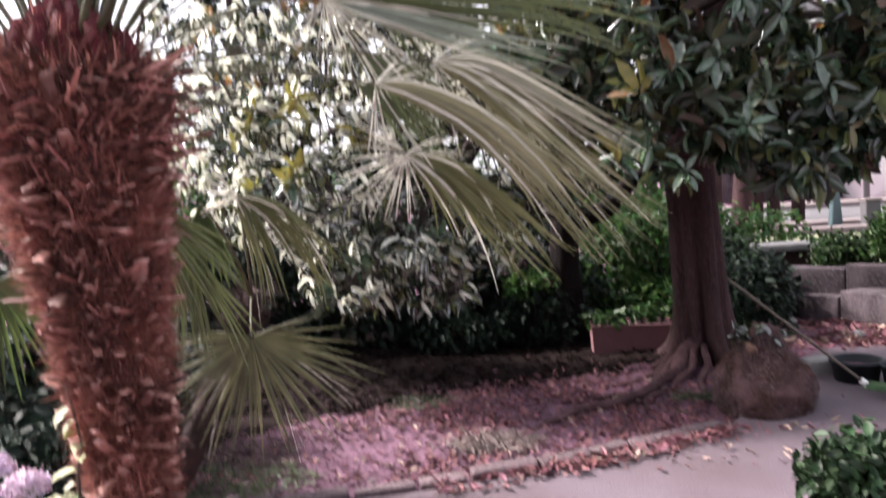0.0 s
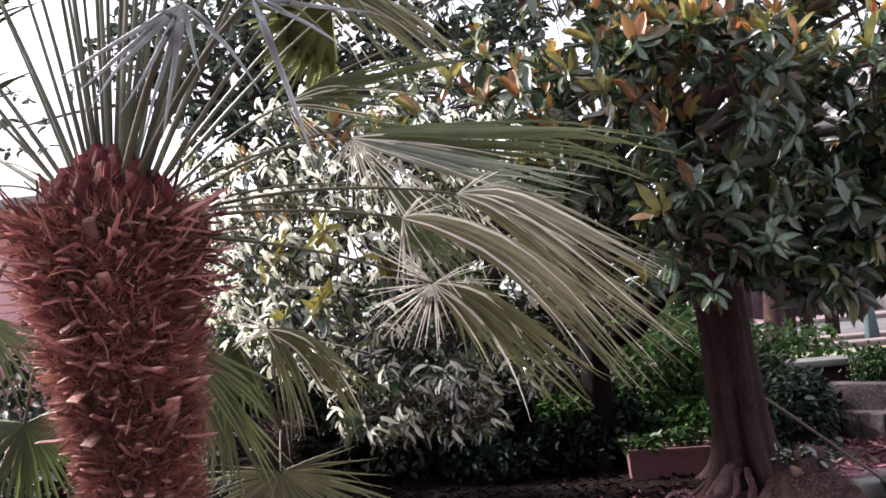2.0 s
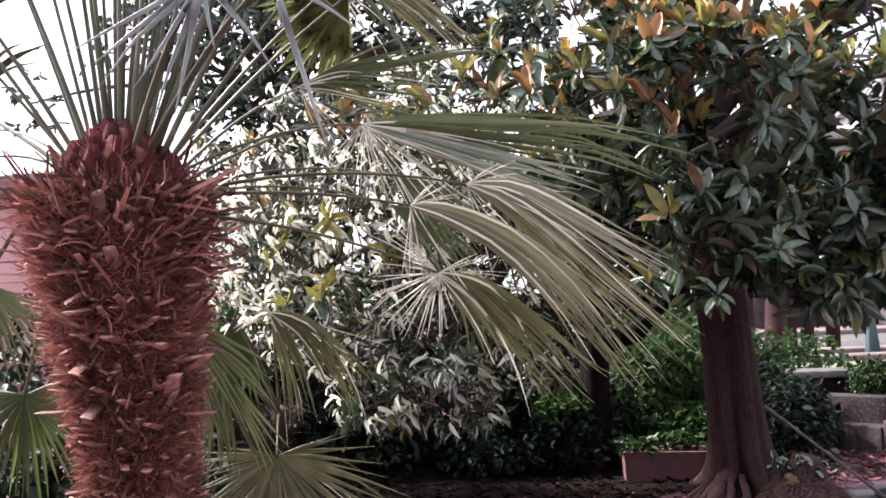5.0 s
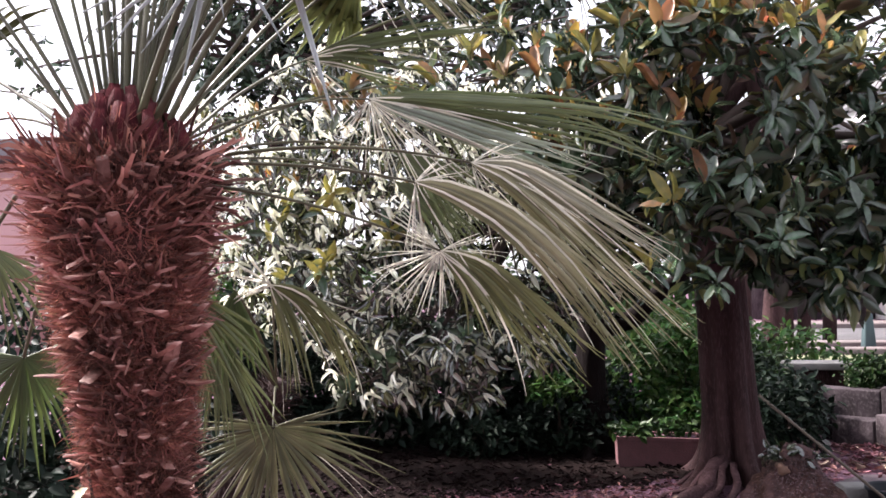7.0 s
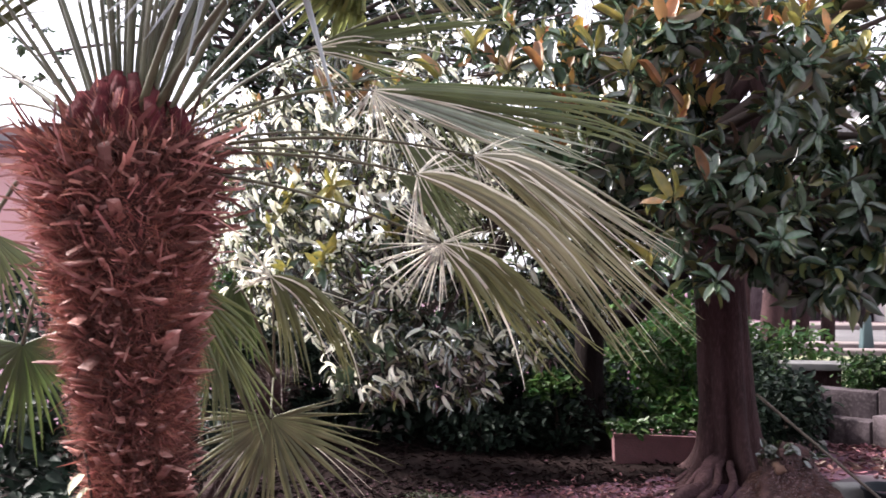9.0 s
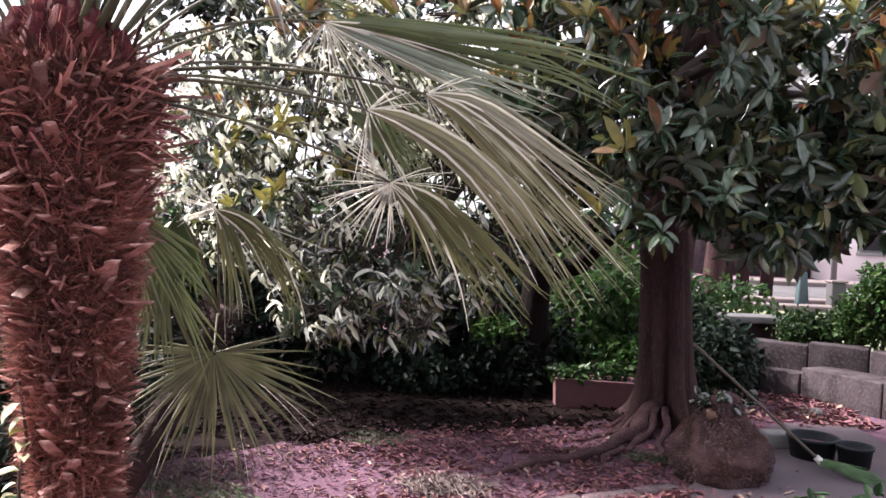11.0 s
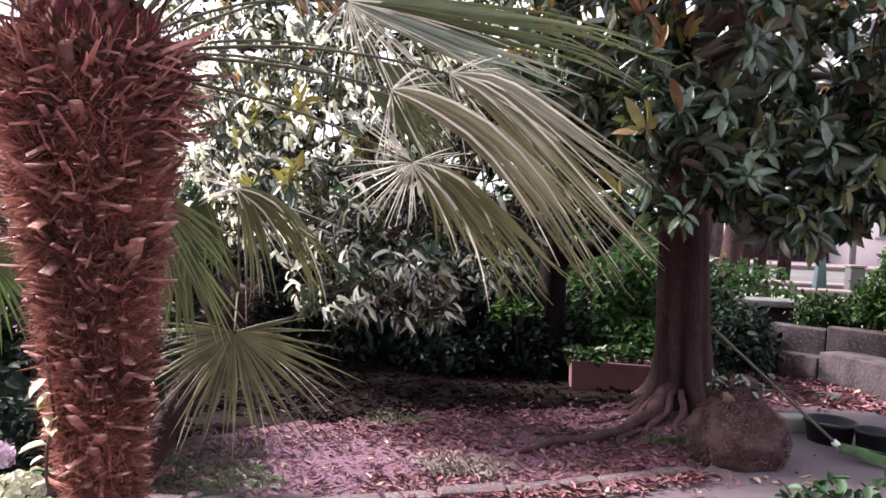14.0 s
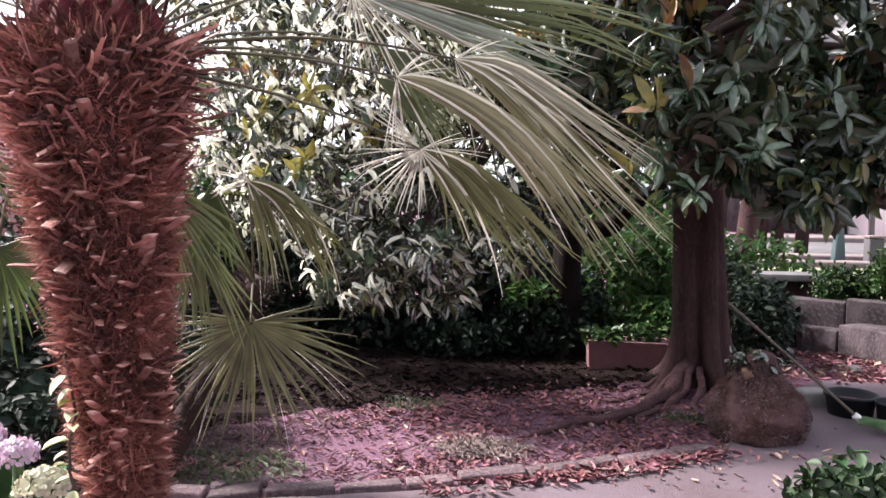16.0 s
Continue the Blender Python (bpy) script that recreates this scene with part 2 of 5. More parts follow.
IVY = material("ivy_leaf", (0.62, 0.58, 0.42), 0.5, 0.25, second=(0.35, 0.40, 0.18), scale=25, bump=0.1, by="object", translucent=0.2)
PLASTER = material("white_plaster", (0.88, 0.87, 0.85), 0.85, 0.08, scale=0.8, bump=0.2, by="")
PINK = material("pink_plaster", (0.613, 0.357, 0.357), 0.85, 0.12, scale=0.8, bump=0.2, by="")
ROOF = material("grey_roof", (0.198, 0.198, 0.205), 0.8, 0.2, scale=2, bump=0.4, by="")
DARK_GLASS = material("window_pane", (0.03, 0.035, 0.04), 0.12, 0.1, scale=1, bump=0, by="")
ASPHALT = material("asphalt", (0.072, 0.068, 0.072), 0.9, 0.25, scale=1.5, bump=0.4, by="")
PINK_KERB = material("road_kerb", (0.148, 0.118, 0.115), 0.85, 0.2, scale=3, bump=0.3, by="")
TEAL = material("teal_plastic", (0.035, 0.065, 0.068), 0.5, 0.15, scale=4, bump=0.1, by="")
POLE_MAT = material("pole_metal", (0.20, 0.19, 0.20), 0.55, 0.2, scale=5, bump=0.2, by="")


# ---------------------------------------------------------------- mesh tools
class Shape:
    """Points and faces gathered for one mesh."""

    def __init__(self):
        self.v, self.f = [], []

    def add(self, verts, faces):
        k = len(self.v)
        self.v.extend([tuple(p) for p in verts])
        self.f.extend([tuple(i + k for i in q) for q in faces])
        return self

    def tube(self, pts, radii, sides=8, cap=True, rough=0.0, flat=1.0):
        pts = [Vector(p) for p in pts]
        verts, faces = [], []
        ref = Vector((0.31, 0.17, 0.93))
        for i, p in enumerate(pts):
            d = (pts[min(i + 1, len(pts) - 1)] - pts[max(i - 1, 0)]).normalized()
            a = d.cross(ref)
            a = a.normalized() if a.length > 1e-4 else d.orthogonal().normalized()
            b = d.cross(a)
            for s in range(sides):
                ang = 2 * math.pi * s / sides
                r = radii[i] * (1 + rough * noise.noise(p * 5 + Vector((s * 1.7, 0, 0))))
                verts.append(p + a * (r * math.cos(ang)) + b * (r * flat * math.sin(ang)))
        for i in range(len(pts) - 1):
            for s in range(sides):
                t = (s + 1) % sides
                faces.append((i * sides + s, i * sides + t, (i + 1) * sides + t, (i + 1) * sides + s))
        if cap:
            faces.append(tuple(range(sides))[::-1])
            faces.append(tuple((len(pts) - 1) * sides + s for s in range(sides)))
        return self.add(verts, faces)

    def box(self, lo, hi, bevel=0.0, taper=0.0):
        bm = bmesh.new()
        bmesh.ops.create_cube(bm, size=1.0)
        for v in bm.verts:
            k = 1 + taper * (v.co.z)
            v.co = Vector(((lo[0] + hi[0]) / 2 + v.co.x * k * (hi[0] - lo[0]), (lo[1] + hi[1]) / 2 + v.co.y * k * (hi[1] - lo[1]), (lo[2] + hi[2]) / 2 + v.co.z * (hi[2] - lo[2])))
        if bevel:
            bmesh.ops.bevel(bm, geom=list(bm.edges), offset=bevel, segments=2, affect="EDGES", profile=0.6)
        bm.verts.index_update()
        self.add([v.co for v in bm.verts], [[v.index for v in f.verts] for f in bm.faces])
        bm.free()
        return self

    def lathe(self, rings, sides=24, centre=(0, 0, 0), wobble=0.0):
        cx, cy, cz = centre
        verts, faces = [], []
        for i, (r, z) in enumerate(rings):
            for s in range(sides):
                a = 2 * math.pi * s / sides
                w = 1 + wobble * noise.noise(Vector((math.cos(a) * 2.3, math.sin(a) * 2.3, z * 4)))
                verts.append((cx + r * w * math.cos(a), cy + r * w * math.sin(a), cz + z))
        for i in range(len(rings) - 1):
            for s in range(sides):
                t = (s + 1) % sides
                faces.append((i * sides + s, i * sides + t, (i + 1) * sides + t, (i + 1) * sides + s))
        return self.add(verts, faces)

    def mesh(self, name, mat, smooth=True):
        me = bpy.data.meshes.new(name)
        me.from_pydata(self.v, [], self.f)
        me.materials.append(mat)
        if smooth:
            me.polygons.foreach_set("use_smooth", [True] * len(me.polygons))
        me.update()
        return me


def part(name, shape, mat, parent, label="", smooth=True):
    ob = new(name, shape.mesh(name, mat, smooth) if isinstance(shape, Shape) else shape)
    ob.parent = parent
    return tagged(ob, label)


def thing(name, label, category, group="", kind="", at=(0, 0, 0)):
    ob = new(name)
    ob.location = at
    return tagged(ob, label, category, group, kind)


def solid(name, shape, mat, label, category, group="", kind="", smooth=True):
    return tagged(new(name, shape.mesh(name, mat, smooth)), label, category, group, kind)


# a leaf along +x, its face up, 1 long and 1 wide at most
LEAF_ST = ((0.18, 0.33), (0.42, 0.5), (0.68, 0.44), (0.88, 0.22))


def leaf_template(fold=0.12, bend=0.18):
    v, f = [(0, 0, 0)], []
    for s, w in LEAF_ST:
        z = -bend * s * s
        v += [(s, -w, z + fold), (s, 0, z), (s, w, z + fold)]
    v.append((1, 0, -bend))
    f += [(0, 2, 1), (0, 3, 2)]
    for i in range(3):
        a, b = 1 + 3 * i, 4 + 3 * i
        f += [(a, a + 1, b + 1, b), (a + 1, a + 2, b + 2, b + 1)]
    f += [(10, 11, 13), (11, 12, 13)]
    return np.array(v), f


def leaf_cloud(name, mat, pos, way, face, length, width, fold=0.12, bend=0.18):
    """One mesh of many leaves: base, direction, face normal, length and width of each."""
    tv, tf = leaf_template(fold, bend)
    way = way / np.linalg.norm(way, axis=1, keepdims=True)
    side = np.cross(face, way)
    side /= np.linalg.norm(side, axis=1, keepdims=True) + 1e-9
    up = np.cross(way, side)
    L, W = length[:, None, None], width[:, None, None]
    verts = pos[:, None] + way[:, None] * tv[None, :, :1] * L + side[:, None] * tv[None, :, 1:2] * W + up[:, None] * tv[None, :, 2:] * L
    k = len(tv)
    faces = [tuple(i + n * k for i in q) for n in range(len(pos)) for q in tf]
    me = bpy.data.meshes.new(name)
    me.from_pydata(verts.reshape(-1, 3).tolist(), [], faces)
    me.materials.append(mat)
    me.polygons.foreach_set("use_smooth", [True] * len(faces))
    me.update()
    return me


def unit(rng, n):
    d = rng.normal(size=(n, 3))
    return d / np.linalg.norm(d, axis=1, keepdims=True)


def in_clumps(rng, clumps, shell=0.55):
    """Random places in ellipsoids (centre, radii, count), more towards their skins."""
    out = []
    for c, r, n in clumps:
        d = unit(rng, n)
        s = shell + (1 - shell) * rng.random((n, 1))
        s *= 0.82 + 0.36 * rng.random((n, 1))
        out.append(np.array(c) + d * s * np.array(r))
    return np.concatenate(out)


def whorled(rng, tips, each, droop, length, spread=0.35):
    """Leaves in whorls round twig tips. Gives base, way and face of each leaf."""
    n = len(tips)
    axis = unit(rng, n) * 0.9 + np.array([0, -0.18, 0.42])
    axis /= np.linalg.norm(axis, axis=1, keepdims=True)
    pos, way, face, size = [], [], [], []
    for k in range(each):
        r = unit(rng, n)
        r -= axis * (r * axis).sum(1, keepdims=True)
        r /= np.linalg.norm(r, axis=1, keepdims=True) + 1e-9
        lift = rng.normal(0.35, spread, (n, 1))
        w = r + axis * lift + np.array([0, 0, -droop])
        w /= np.linalg.norm(w, axis=1, keepdims=True)
        fc = axis - r * lift + rng.normal(0, 0.25, (n, 3))
        pos.append(tips + r * 0.012 - axis * rng.random((n, 1)) * 0.05)
        way.append(w)
        face.append(fc)
        size.append(length * rng.uniform(0.5, 1.2, n))
    return [np.concatenate(a) for a in (pos, way, face, size)]


# ---------------------------------------------------------------- ground
def ground_height(x, y):
    h = 0.018 * noise.noise(Vector((x * 1.3, y * 1.3, 0))) + 0.008 * noise.noise(Vector((x * 6, y * 6, 3)))
    near_root = max(0.0, 1 - math.hypot(x - 1.3, (y - 5.6)) / 1.1)
    return h + 0.07 * near_root ** 2


def build_ground():
    def steps(a, b, fine, grow):
        out, d = [], fine
        x = b
        while x < 400:
            out.append(x)
            x += d
            d *= grow
        up = out + [400.0]
        out, d, x = [], fine, a
        while x > -400:
            out.append(x)
            x -= d
            d *= grow
        return sorted(set([-400.0] + out + list(np.arange(a + fine, b - fine / 2, fine)) + up))
    xs, ys = steps(-3.0, 3.6, 0.05, 1.35), steps(2.6, 7.6, 0.05, 1.35)
    s = Shape()
    verts = []
    for y in ys:
        for x in xs:
            inside = -3.2 < x < 3.8 and 2.4 < y < 7.8
            verts.append((x, y, ground_height(x, y) if inside else 0.0))
    w = len(xs)
    faces = [(j * w + i, j * w + i + 1, (j + 1) * w + i + 1, (j + 1) * w + i) for j in range(len(ys) - 1) for i in range(w - 1)]
    s.add(verts, faces)
    return solid("ground", s, SOIL, "pinkish brown bare soil strewn with fallen leaves", "ground", kind="structure")


build_ground()


# front edge of the painted shade on the soil
def shade_edge(x):
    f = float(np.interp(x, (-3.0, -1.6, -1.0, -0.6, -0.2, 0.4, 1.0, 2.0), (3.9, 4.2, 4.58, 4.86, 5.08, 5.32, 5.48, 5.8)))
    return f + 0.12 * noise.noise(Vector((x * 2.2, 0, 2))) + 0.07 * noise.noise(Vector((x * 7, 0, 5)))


def build_ground_shade():
    """Dark sheet painting the shade under boughs and hedge, with an uneven front edge."""
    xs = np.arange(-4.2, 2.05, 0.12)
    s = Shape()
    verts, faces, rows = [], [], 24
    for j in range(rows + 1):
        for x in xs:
            front = shade_edge(x)
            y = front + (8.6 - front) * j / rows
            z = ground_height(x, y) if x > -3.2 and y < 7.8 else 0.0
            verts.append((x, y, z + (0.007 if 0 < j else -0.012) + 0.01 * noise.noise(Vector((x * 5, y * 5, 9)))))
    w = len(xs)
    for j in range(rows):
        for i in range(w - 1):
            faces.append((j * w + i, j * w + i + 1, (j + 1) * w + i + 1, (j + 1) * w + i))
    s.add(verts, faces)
    return solid("ground_shade", s, SOIL_SHADE, "dark ground sheet painting the shade under boughs and hedge", "soil", kind="structure")


build_ground_shade()


def kerb_y(x):
    """The front edge of the planted bed."""
    return 3.62 + 0.39 * x + 0.09 * x * x if x > -1.3 else 3.265 + 0.15 * (x + 1.3)


def build_path():
    s = Shape()
    xs = [-1.75 + 0.1 * i for i in range(30)] + [1.25, 1.5, 1.75, 2.0, 2.25, 2.5, 2.75]
    xs = sorted(set(round(x, 3) for x in xs))
    top = []
    for x in xs:
        y = kerb_y(x) - 0.10 if x < 1.15 else 4.12 + 1.68 * min(1, (x - 1.15) / 1.0)
        top.append(y + 0.03 * noise.noise(Vector((x * 4, 0, 7))))
    rows = 34
    verts, faces = [], []
    for j in range(rows + 1):
        for x, yt in zip(xs, top):
            y = -2.5 + (yt + 2.5) * (j / rows) ** 0.7
            verts.append((x, y, 0.028 + 0.004 * noise.noise(Vector((x * 3, y * 3, 1)))))
    w = len(xs)
    for j in range(rows):
        for i in range(w - 1):
            faces.append((j * w + i, j * w + i + 1, (j + 1) * w + i + 1, (j + 1) * w + i))
    edge = len(verts)
    for i in range(w):
        x, y, z = verts[rows * w + i]
        verts.append((x, y + 0.02, -0.05))
    for i in range(w - 1):
        faces.append((rows * w + i, rows * w + i + 1, edge + i + 1, edge + i))
    s.add(verts, faces)
    return solid("path", s, PATH_MAT, "pale pinkish grey worn concrete garden path", "path", kind="structure")


build_path()
pit = Shape().lathe([(0.70, 0.022), (0.66, 0.045), (0.5, 0.060), (0.25, 0.075), (0.001, 0.08)], 40, (-1.15, 2.1, 0.0), 0.08)
solid("palm_bed", pit, SOIL, "low mound of soil at the foot of the palm", "soil", kind="structure")


# ---------------------------------------------------------------- fan palm
def palm_axis(z):
    return Vector((-0.85 - 0.105 * min(1.0, z / 1.7), 1.93, z))


def palm_radius(z):
    pts = ((0.0, 0.10), (0.5, 0.062), (0.85, 0.094), (1.15, 0.126), (1.45, 0.166), (1.64, 0.200), (1.70, 0.192), (1.725, 0.135), (1.77, 0.105), (1.81, 0.06), (1.85, 0.03))
    return float(np.interp(z, [p[0] for p in pts], [p[1] for p in pts]))


def fan_blade(hub, axis, normal, groups, droop, fold, seed, split=0.34, sag=0.0, loose=0.22, twisted=0.55, taper=0.75):
    """A pleated fan. groups: first and last angle from the axis, segments, first and last length, widest half-width.
    The segments lie together near the stalk, part towards their tips and hang."""
    rng = random.Random(seed)
    hub, axis = Vector(hub), Vector(axis).normalized()
    normal = (Vector(normal) - axis * Vector(normal).dot(axis)).normalized()
    side = axis.cross(normal)
    s = Shape()
    stations = (0.02, 0.16, 0.30, split, 0.54, 0.67, 0.79, 0.90, 1.0)
    for a0, a1, count, l0, l1, wide in groups:
        for i in range(count):
            u = (i + 0.5) / count
            a = radians(a0 + (a1 - a0) * u + rng.gauss(0, abs(a1 - a0) / count * loose))
            length = (l0 + (l1 - l0) * u) * rng.uniform(0.84, 1.07)
            hang = droop * rng.uniform(0.5, 1.5)
            sway = rng.gauss(0, 0.05)
            depth = rng.gauss(0, 0.03) * length
            broken = rng.random() < 0.07
            twist = rng.gauss(0, twisted)
            verts = []
            for st in stations:
                r = st * length
                ang = a + sway * max(0, st - split)
                d = axis * math.cos(ang) + side * math.sin(ang)
                free = max(0.0, (st - split) / (1 - split))
                w = wide * (st / split) ** 0.8 if st <= split else wide * (1 - free) ** taper + 0.0005
                p = hub + d * r - normal * (fold * abs(math.sin(ang)) * r + depth * st * st)
                fall = hang * length * (0.25 * st * st + 0.75 * free ** 2) + sag * length * st * st
                if broken and st > 0.7:
                    fall += 0.4 * length * (st - 0.7)
                p += Vector((0, 0, -fall))
                t = (axis * -math.sin(ang) + side * math.cos(ang))
                t = (t + normal * (twist * st)).normalized()
                pleat = normal * (w * 1.1)
                verts += [p - t * w - pleat * 0.5, p + pleat * 0.5, p + t * w - pleat * 0.5]
            faces = []
            for k in range(len(stations) - 1):
                b = 3 * k
                faces += [(b, b + 1, b + 4, b + 3), (b + 1, b + 2, b + 5, b + 4)]
            s.add(verts, faces)
    return s


def along(points, q):
    """A smooth curve through points, q from 0 to 1; it runs straight on past its end."""
    n = len(points) - 1
    x = min(max(q, 0.0), 1.0) * n
    i = min(int(x), n - 1)
    t = x - i
    a, b, c, d = (points[max(0, min(n, k))] for k in (i - 1, i, i + 1, i + 2))
    p = 0.5 * (2 * b + (c - a) * t + (2 * a - 5 * b + 4 * c - d) * t * t + (3 * b - a - 3 * c + d) * t ** 3)
    return p + (points[n] - points[n - 1]) * (max(0.0, q - 1.0) * n)


def plume(hub, curve, count, spread, seed, split=0.58, droop=0.05, over=2.3, depth=0.04, short=0.78, fold=0.5):
    """A folded fan that hangs like a plume: its segments run side by side along a bent line and part at the tips."""
    rng = random.Random(seed)
    pts = [Vector(hub)] + [Vector((x, hub[1] + 0.02 * i, z)) for i, (x, z) in enumerate(curve)]
    size = sum((b - a).length for a, b in zip(pts, pts[1:]))
    s = Shape()
    stations = (0.0, 0.05, 0.12, 0.22, 0.34, 0.46, 0.58, 0.70, 0.82, 0.92, 1.0)
    wide = spread / count * over
    lean = [(rng.gauss(0, 0.30), rng.gauss(0, 0.05), rng.uniform(0.0, 1.6)) for _ in range(count // 4 + 1)]
    for i in range(count):
        u = 2 * (i + 0.5) / count - 1 + rng.gauss(0, 0.5 / count)
        drift, apart, lower = lean[i // 4]
        reach = rng.uniform(short, 1.06) * (1 - 0.10 * abs(u))
        hang, back, stray = droop * (0.5 * rng.uniform(0.2, 1.8) + 0.6 * lower) * size, apart + rng.gauss(0, depth), drift + rng.gauss(0, 0.34)
        part_at = split * rng.uniform(0.75, 1.25)
        twist = rng.gauss(0, 0.38)
        verts = []
        for st in stations:
            q = st * reach
            c = along(pts, q)
            t = (along(pts, q + 0.03) - along(pts, max(0, q - 0.03))).normalized()
            n = Vector((-t.z, 0, t.x)).normalized()
            free = max(0.0, (st - part_at) / (1 - part_at))
            off = spread * (u * (1 - math.exp(-q * 3.2)) * (1 + 0.35 * q) + stray * free * free)
            p = c + n * off + Vector((0, fold * spread * u * u * min(1, q * 3) + back * st * st, -hang * (0.3 * st * st + free * free)))
            w = wide * (0.15 + 0.85 * (1 - math.exp(-q * 3.2))) * (1 - free) ** 0.9 + 0.0005
            face = (n + Vector((0, twist * st, 0))).normalized()
            rise = Vector((0, -0.45 * w, 0))
            verts += [p - face * w - rise * 0.5, p + rise * 0.5, p + face * w - rise * 0.5]
        s.add(verts, [f for k in range(0, 3 * len(stations) - 3, 3) for f in ((k, k + 1, k + 4, k + 3), (k + 1, k + 2, k + 5, k + 4))])
    return s


def hanging_fan(parent, root, hub, plumes, mat, seed, bow=0.05, thick=0.0065, threads=(), axis=(1, 0, -0.4), face=(0.0, -0.9, 0.35)):
    """A leaf stalk with one or more plumes at its end and loose pale threads round the hub."""
    stalk = part("frond", Shape().tube(bent(root, hub, bow), [thick * (1.5 - 0.75 * i / 8) for i in range(9)], 6, flat=0.6), PETIOLE, parent)
    for k, (curve, count, spread, kw, *own) in enumerate(plumes):
        part("blade", plume(hub, curve, count, spread, seed + 31 * k, **kw), own[0] if own else mat, stalk)
        # pale strands over each plume: dry edge threads and painted highlights together
        pale = plume(hub, curve, max(2, count // 9), spread * 1.1, seed + 31 * k + 7, over=0.17, depth=0.02, split=0.4, short=0.6, droop=0.08, fold=0.1)
        for i, v in enumerate(pale.v):
            pale.v[i] = (v[0], v[1] - 0.012, v[2])
        part("threads", pale, FAN_THREAD, stalk, "pale dry edge threads that also paint the blade highlights")
    if threads:
        part("threads", fan_blade(hub, axis, face, threads, 0.07, 0.4, seed + 900, split=0.2, loose=1.0), FAN_THREAD, stalk, "pale dry threads round the hub")
    return stalk


def bent(a, b, sag, n=9):
    a, b = Vector(a), Vector(b)
    return [a.lerp(b, i / (n - 1)) + Vector((0, 0, sag * 4 * (i / (n - 1)) * (1 - i / (n - 1)))) for i in range(n)]


def frond(parent, root, hub, axis, normal, groups, droop, fold, mat, seed, bow=0.06, thick=0.0075, threads=(), **kw):
    s = Shape()
    pts = bent(root, hub, bow)
    s.tube(pts, [thick * (1.5 - 0.75 * i / 8) for i in range(9)], 6, flat=0.6)
    stalk = part("frond", s, PETIOLE, parent)
    part("blade", fan_blade(hub, axis, normal, groups, droop, fold, seed, **kw), mat, stalk)
    if threads:
        part("threads", fan_blade(hub, axis, normal, threads, 0.25, 0.5, seed + 900, split=0.2, loose=1.0), FAN_THREAD, stalk, "pale dry threads round the hub")
    return stalk


def palm_hair(parent, axis, radius, z0, z1, count, length, seed, mat=None, tufts=640):
    """Coarse fibre in tufts, one over each old leaf base, combed outwards and a little up."""
    rng = random.Random(seed)
    s = Shape()
    each = count // tufts
    for i in range(tufts):
        z = z0 + (z1 - z0) * ((i + 0.5) / tufts) ** 0.8 + rng.gauss(0, 0.012)
        a = i * 2.39996 + rng.gauss(0, 0.2)
        lift, swing = rng.gauss(0.25, 0.35), rng.gauss(0, 0.35)
        reach = length * rng.uniform(0.6, 1.3) * (0.65 + 0.6 * (z - z0) / (z1 - z0))
        for _ in range(each):
            aa = a + rng.gauss(0, 0.17)
            zz = z + rng.gauss(0, 0.02)
            out, tang = Vector((math.cos(aa), math.sin(aa), 0)), Vector((-math.sin(aa), math.cos(aa), 0))
            p = axis(zz) + out * radius(zz) * rng.uniform(0.86, 1.0)
            d = (out * rng.uniform(0.1, 1.0) + tang * (swing + rng.gauss(0, 0.6)) + Vector((0, 0, lift + rng.gauss(0, 0.35)))).normalized()
            L = reach * rng.uniform(0.4, 1.15)
            w = rng.uniform(0.0006, 0.0016) if rng.random() < 0.9 else rng.uniform(0.0016, 0.003)
            q = d.cross(Vector((rng.gauss(0, 1), rng.gauss(0, 1), rng.gauss(0, 1)))).normalized() * w
            m = p + d * L * 0.5 + Vector((0, 0, rng.gauss(0, 0.08) * L))
            e = p + d * L + Vector((0, 0, rng.gauss(-0.10, 0.15) * L)) + tang * rng.gauss(0, 0.12) * L
            s.add([p - q, p + q, m + q * 0.8, m - q * 0.8, e], [(0, 1, 2, 3), (3, 2, 4)])
    return part("fibre", s, mat or FIBRE, parent, "shaggy reddish brown palm fibre")


def rags(parent, axis, radius, z0, z1, count, length, seed, stand=(0.5, 1.0), mat=None):
    """Torn flat strips of old leaf sheath that stand off the trunk, slightly upwards."""
    rng = random.Random(seed)
    s = Shape()
    for _ in range(count):
        z = z0 + (z1 - z0) * rng.random()
        a = rng.uniform(0, 2 * math.pi)
        out, tang = Vector((math.cos(a), math.sin(a), 0)), Vector((-math.sin(a), math.cos(a), 0))
        p = axis(z) + out * radius(z) * 0.97
        d = (out * rng.uniform(*stand) + tang * rng.gauss(0, 0.38) + Vector((0, 0, rng.gauss(0.28, 0.3)))).normalized()
        u = (z - z0) / (z1 - z0)
        L = length * rng.uniform(0.45, 1.4) * (0.40 + 0.85 * u)
        w = rng.uniform(0.003, 0.0075) * (0.55 + 0.45 * u)
        q = d.cross(out + Vector((rng.gauss(0, 0.5), rng.gauss(0, 0.5), rng.gauss(0, 0.5)))).normalized() * w
        m = p + d * L * 0.55 + Vector((0, 0, rng.gauss(0, 0.05) * L))
        e = p + d * L + Vector((0, 0, rng.gauss(-0.02, 0.12) * L)) + tang * rng.gauss(0, 0.1) * L
        s.add([p - q, p + q, m + q * 0.9, m - q * 0.9, e + q * 0.6, e - q * 0.6], [(0, 1, 2, 3), (3, 2, 4, 5)])
    return tagged(part("rag", s, mat or RAG, parent, "torn brown strips of leaf sheath"), kind="stuff")


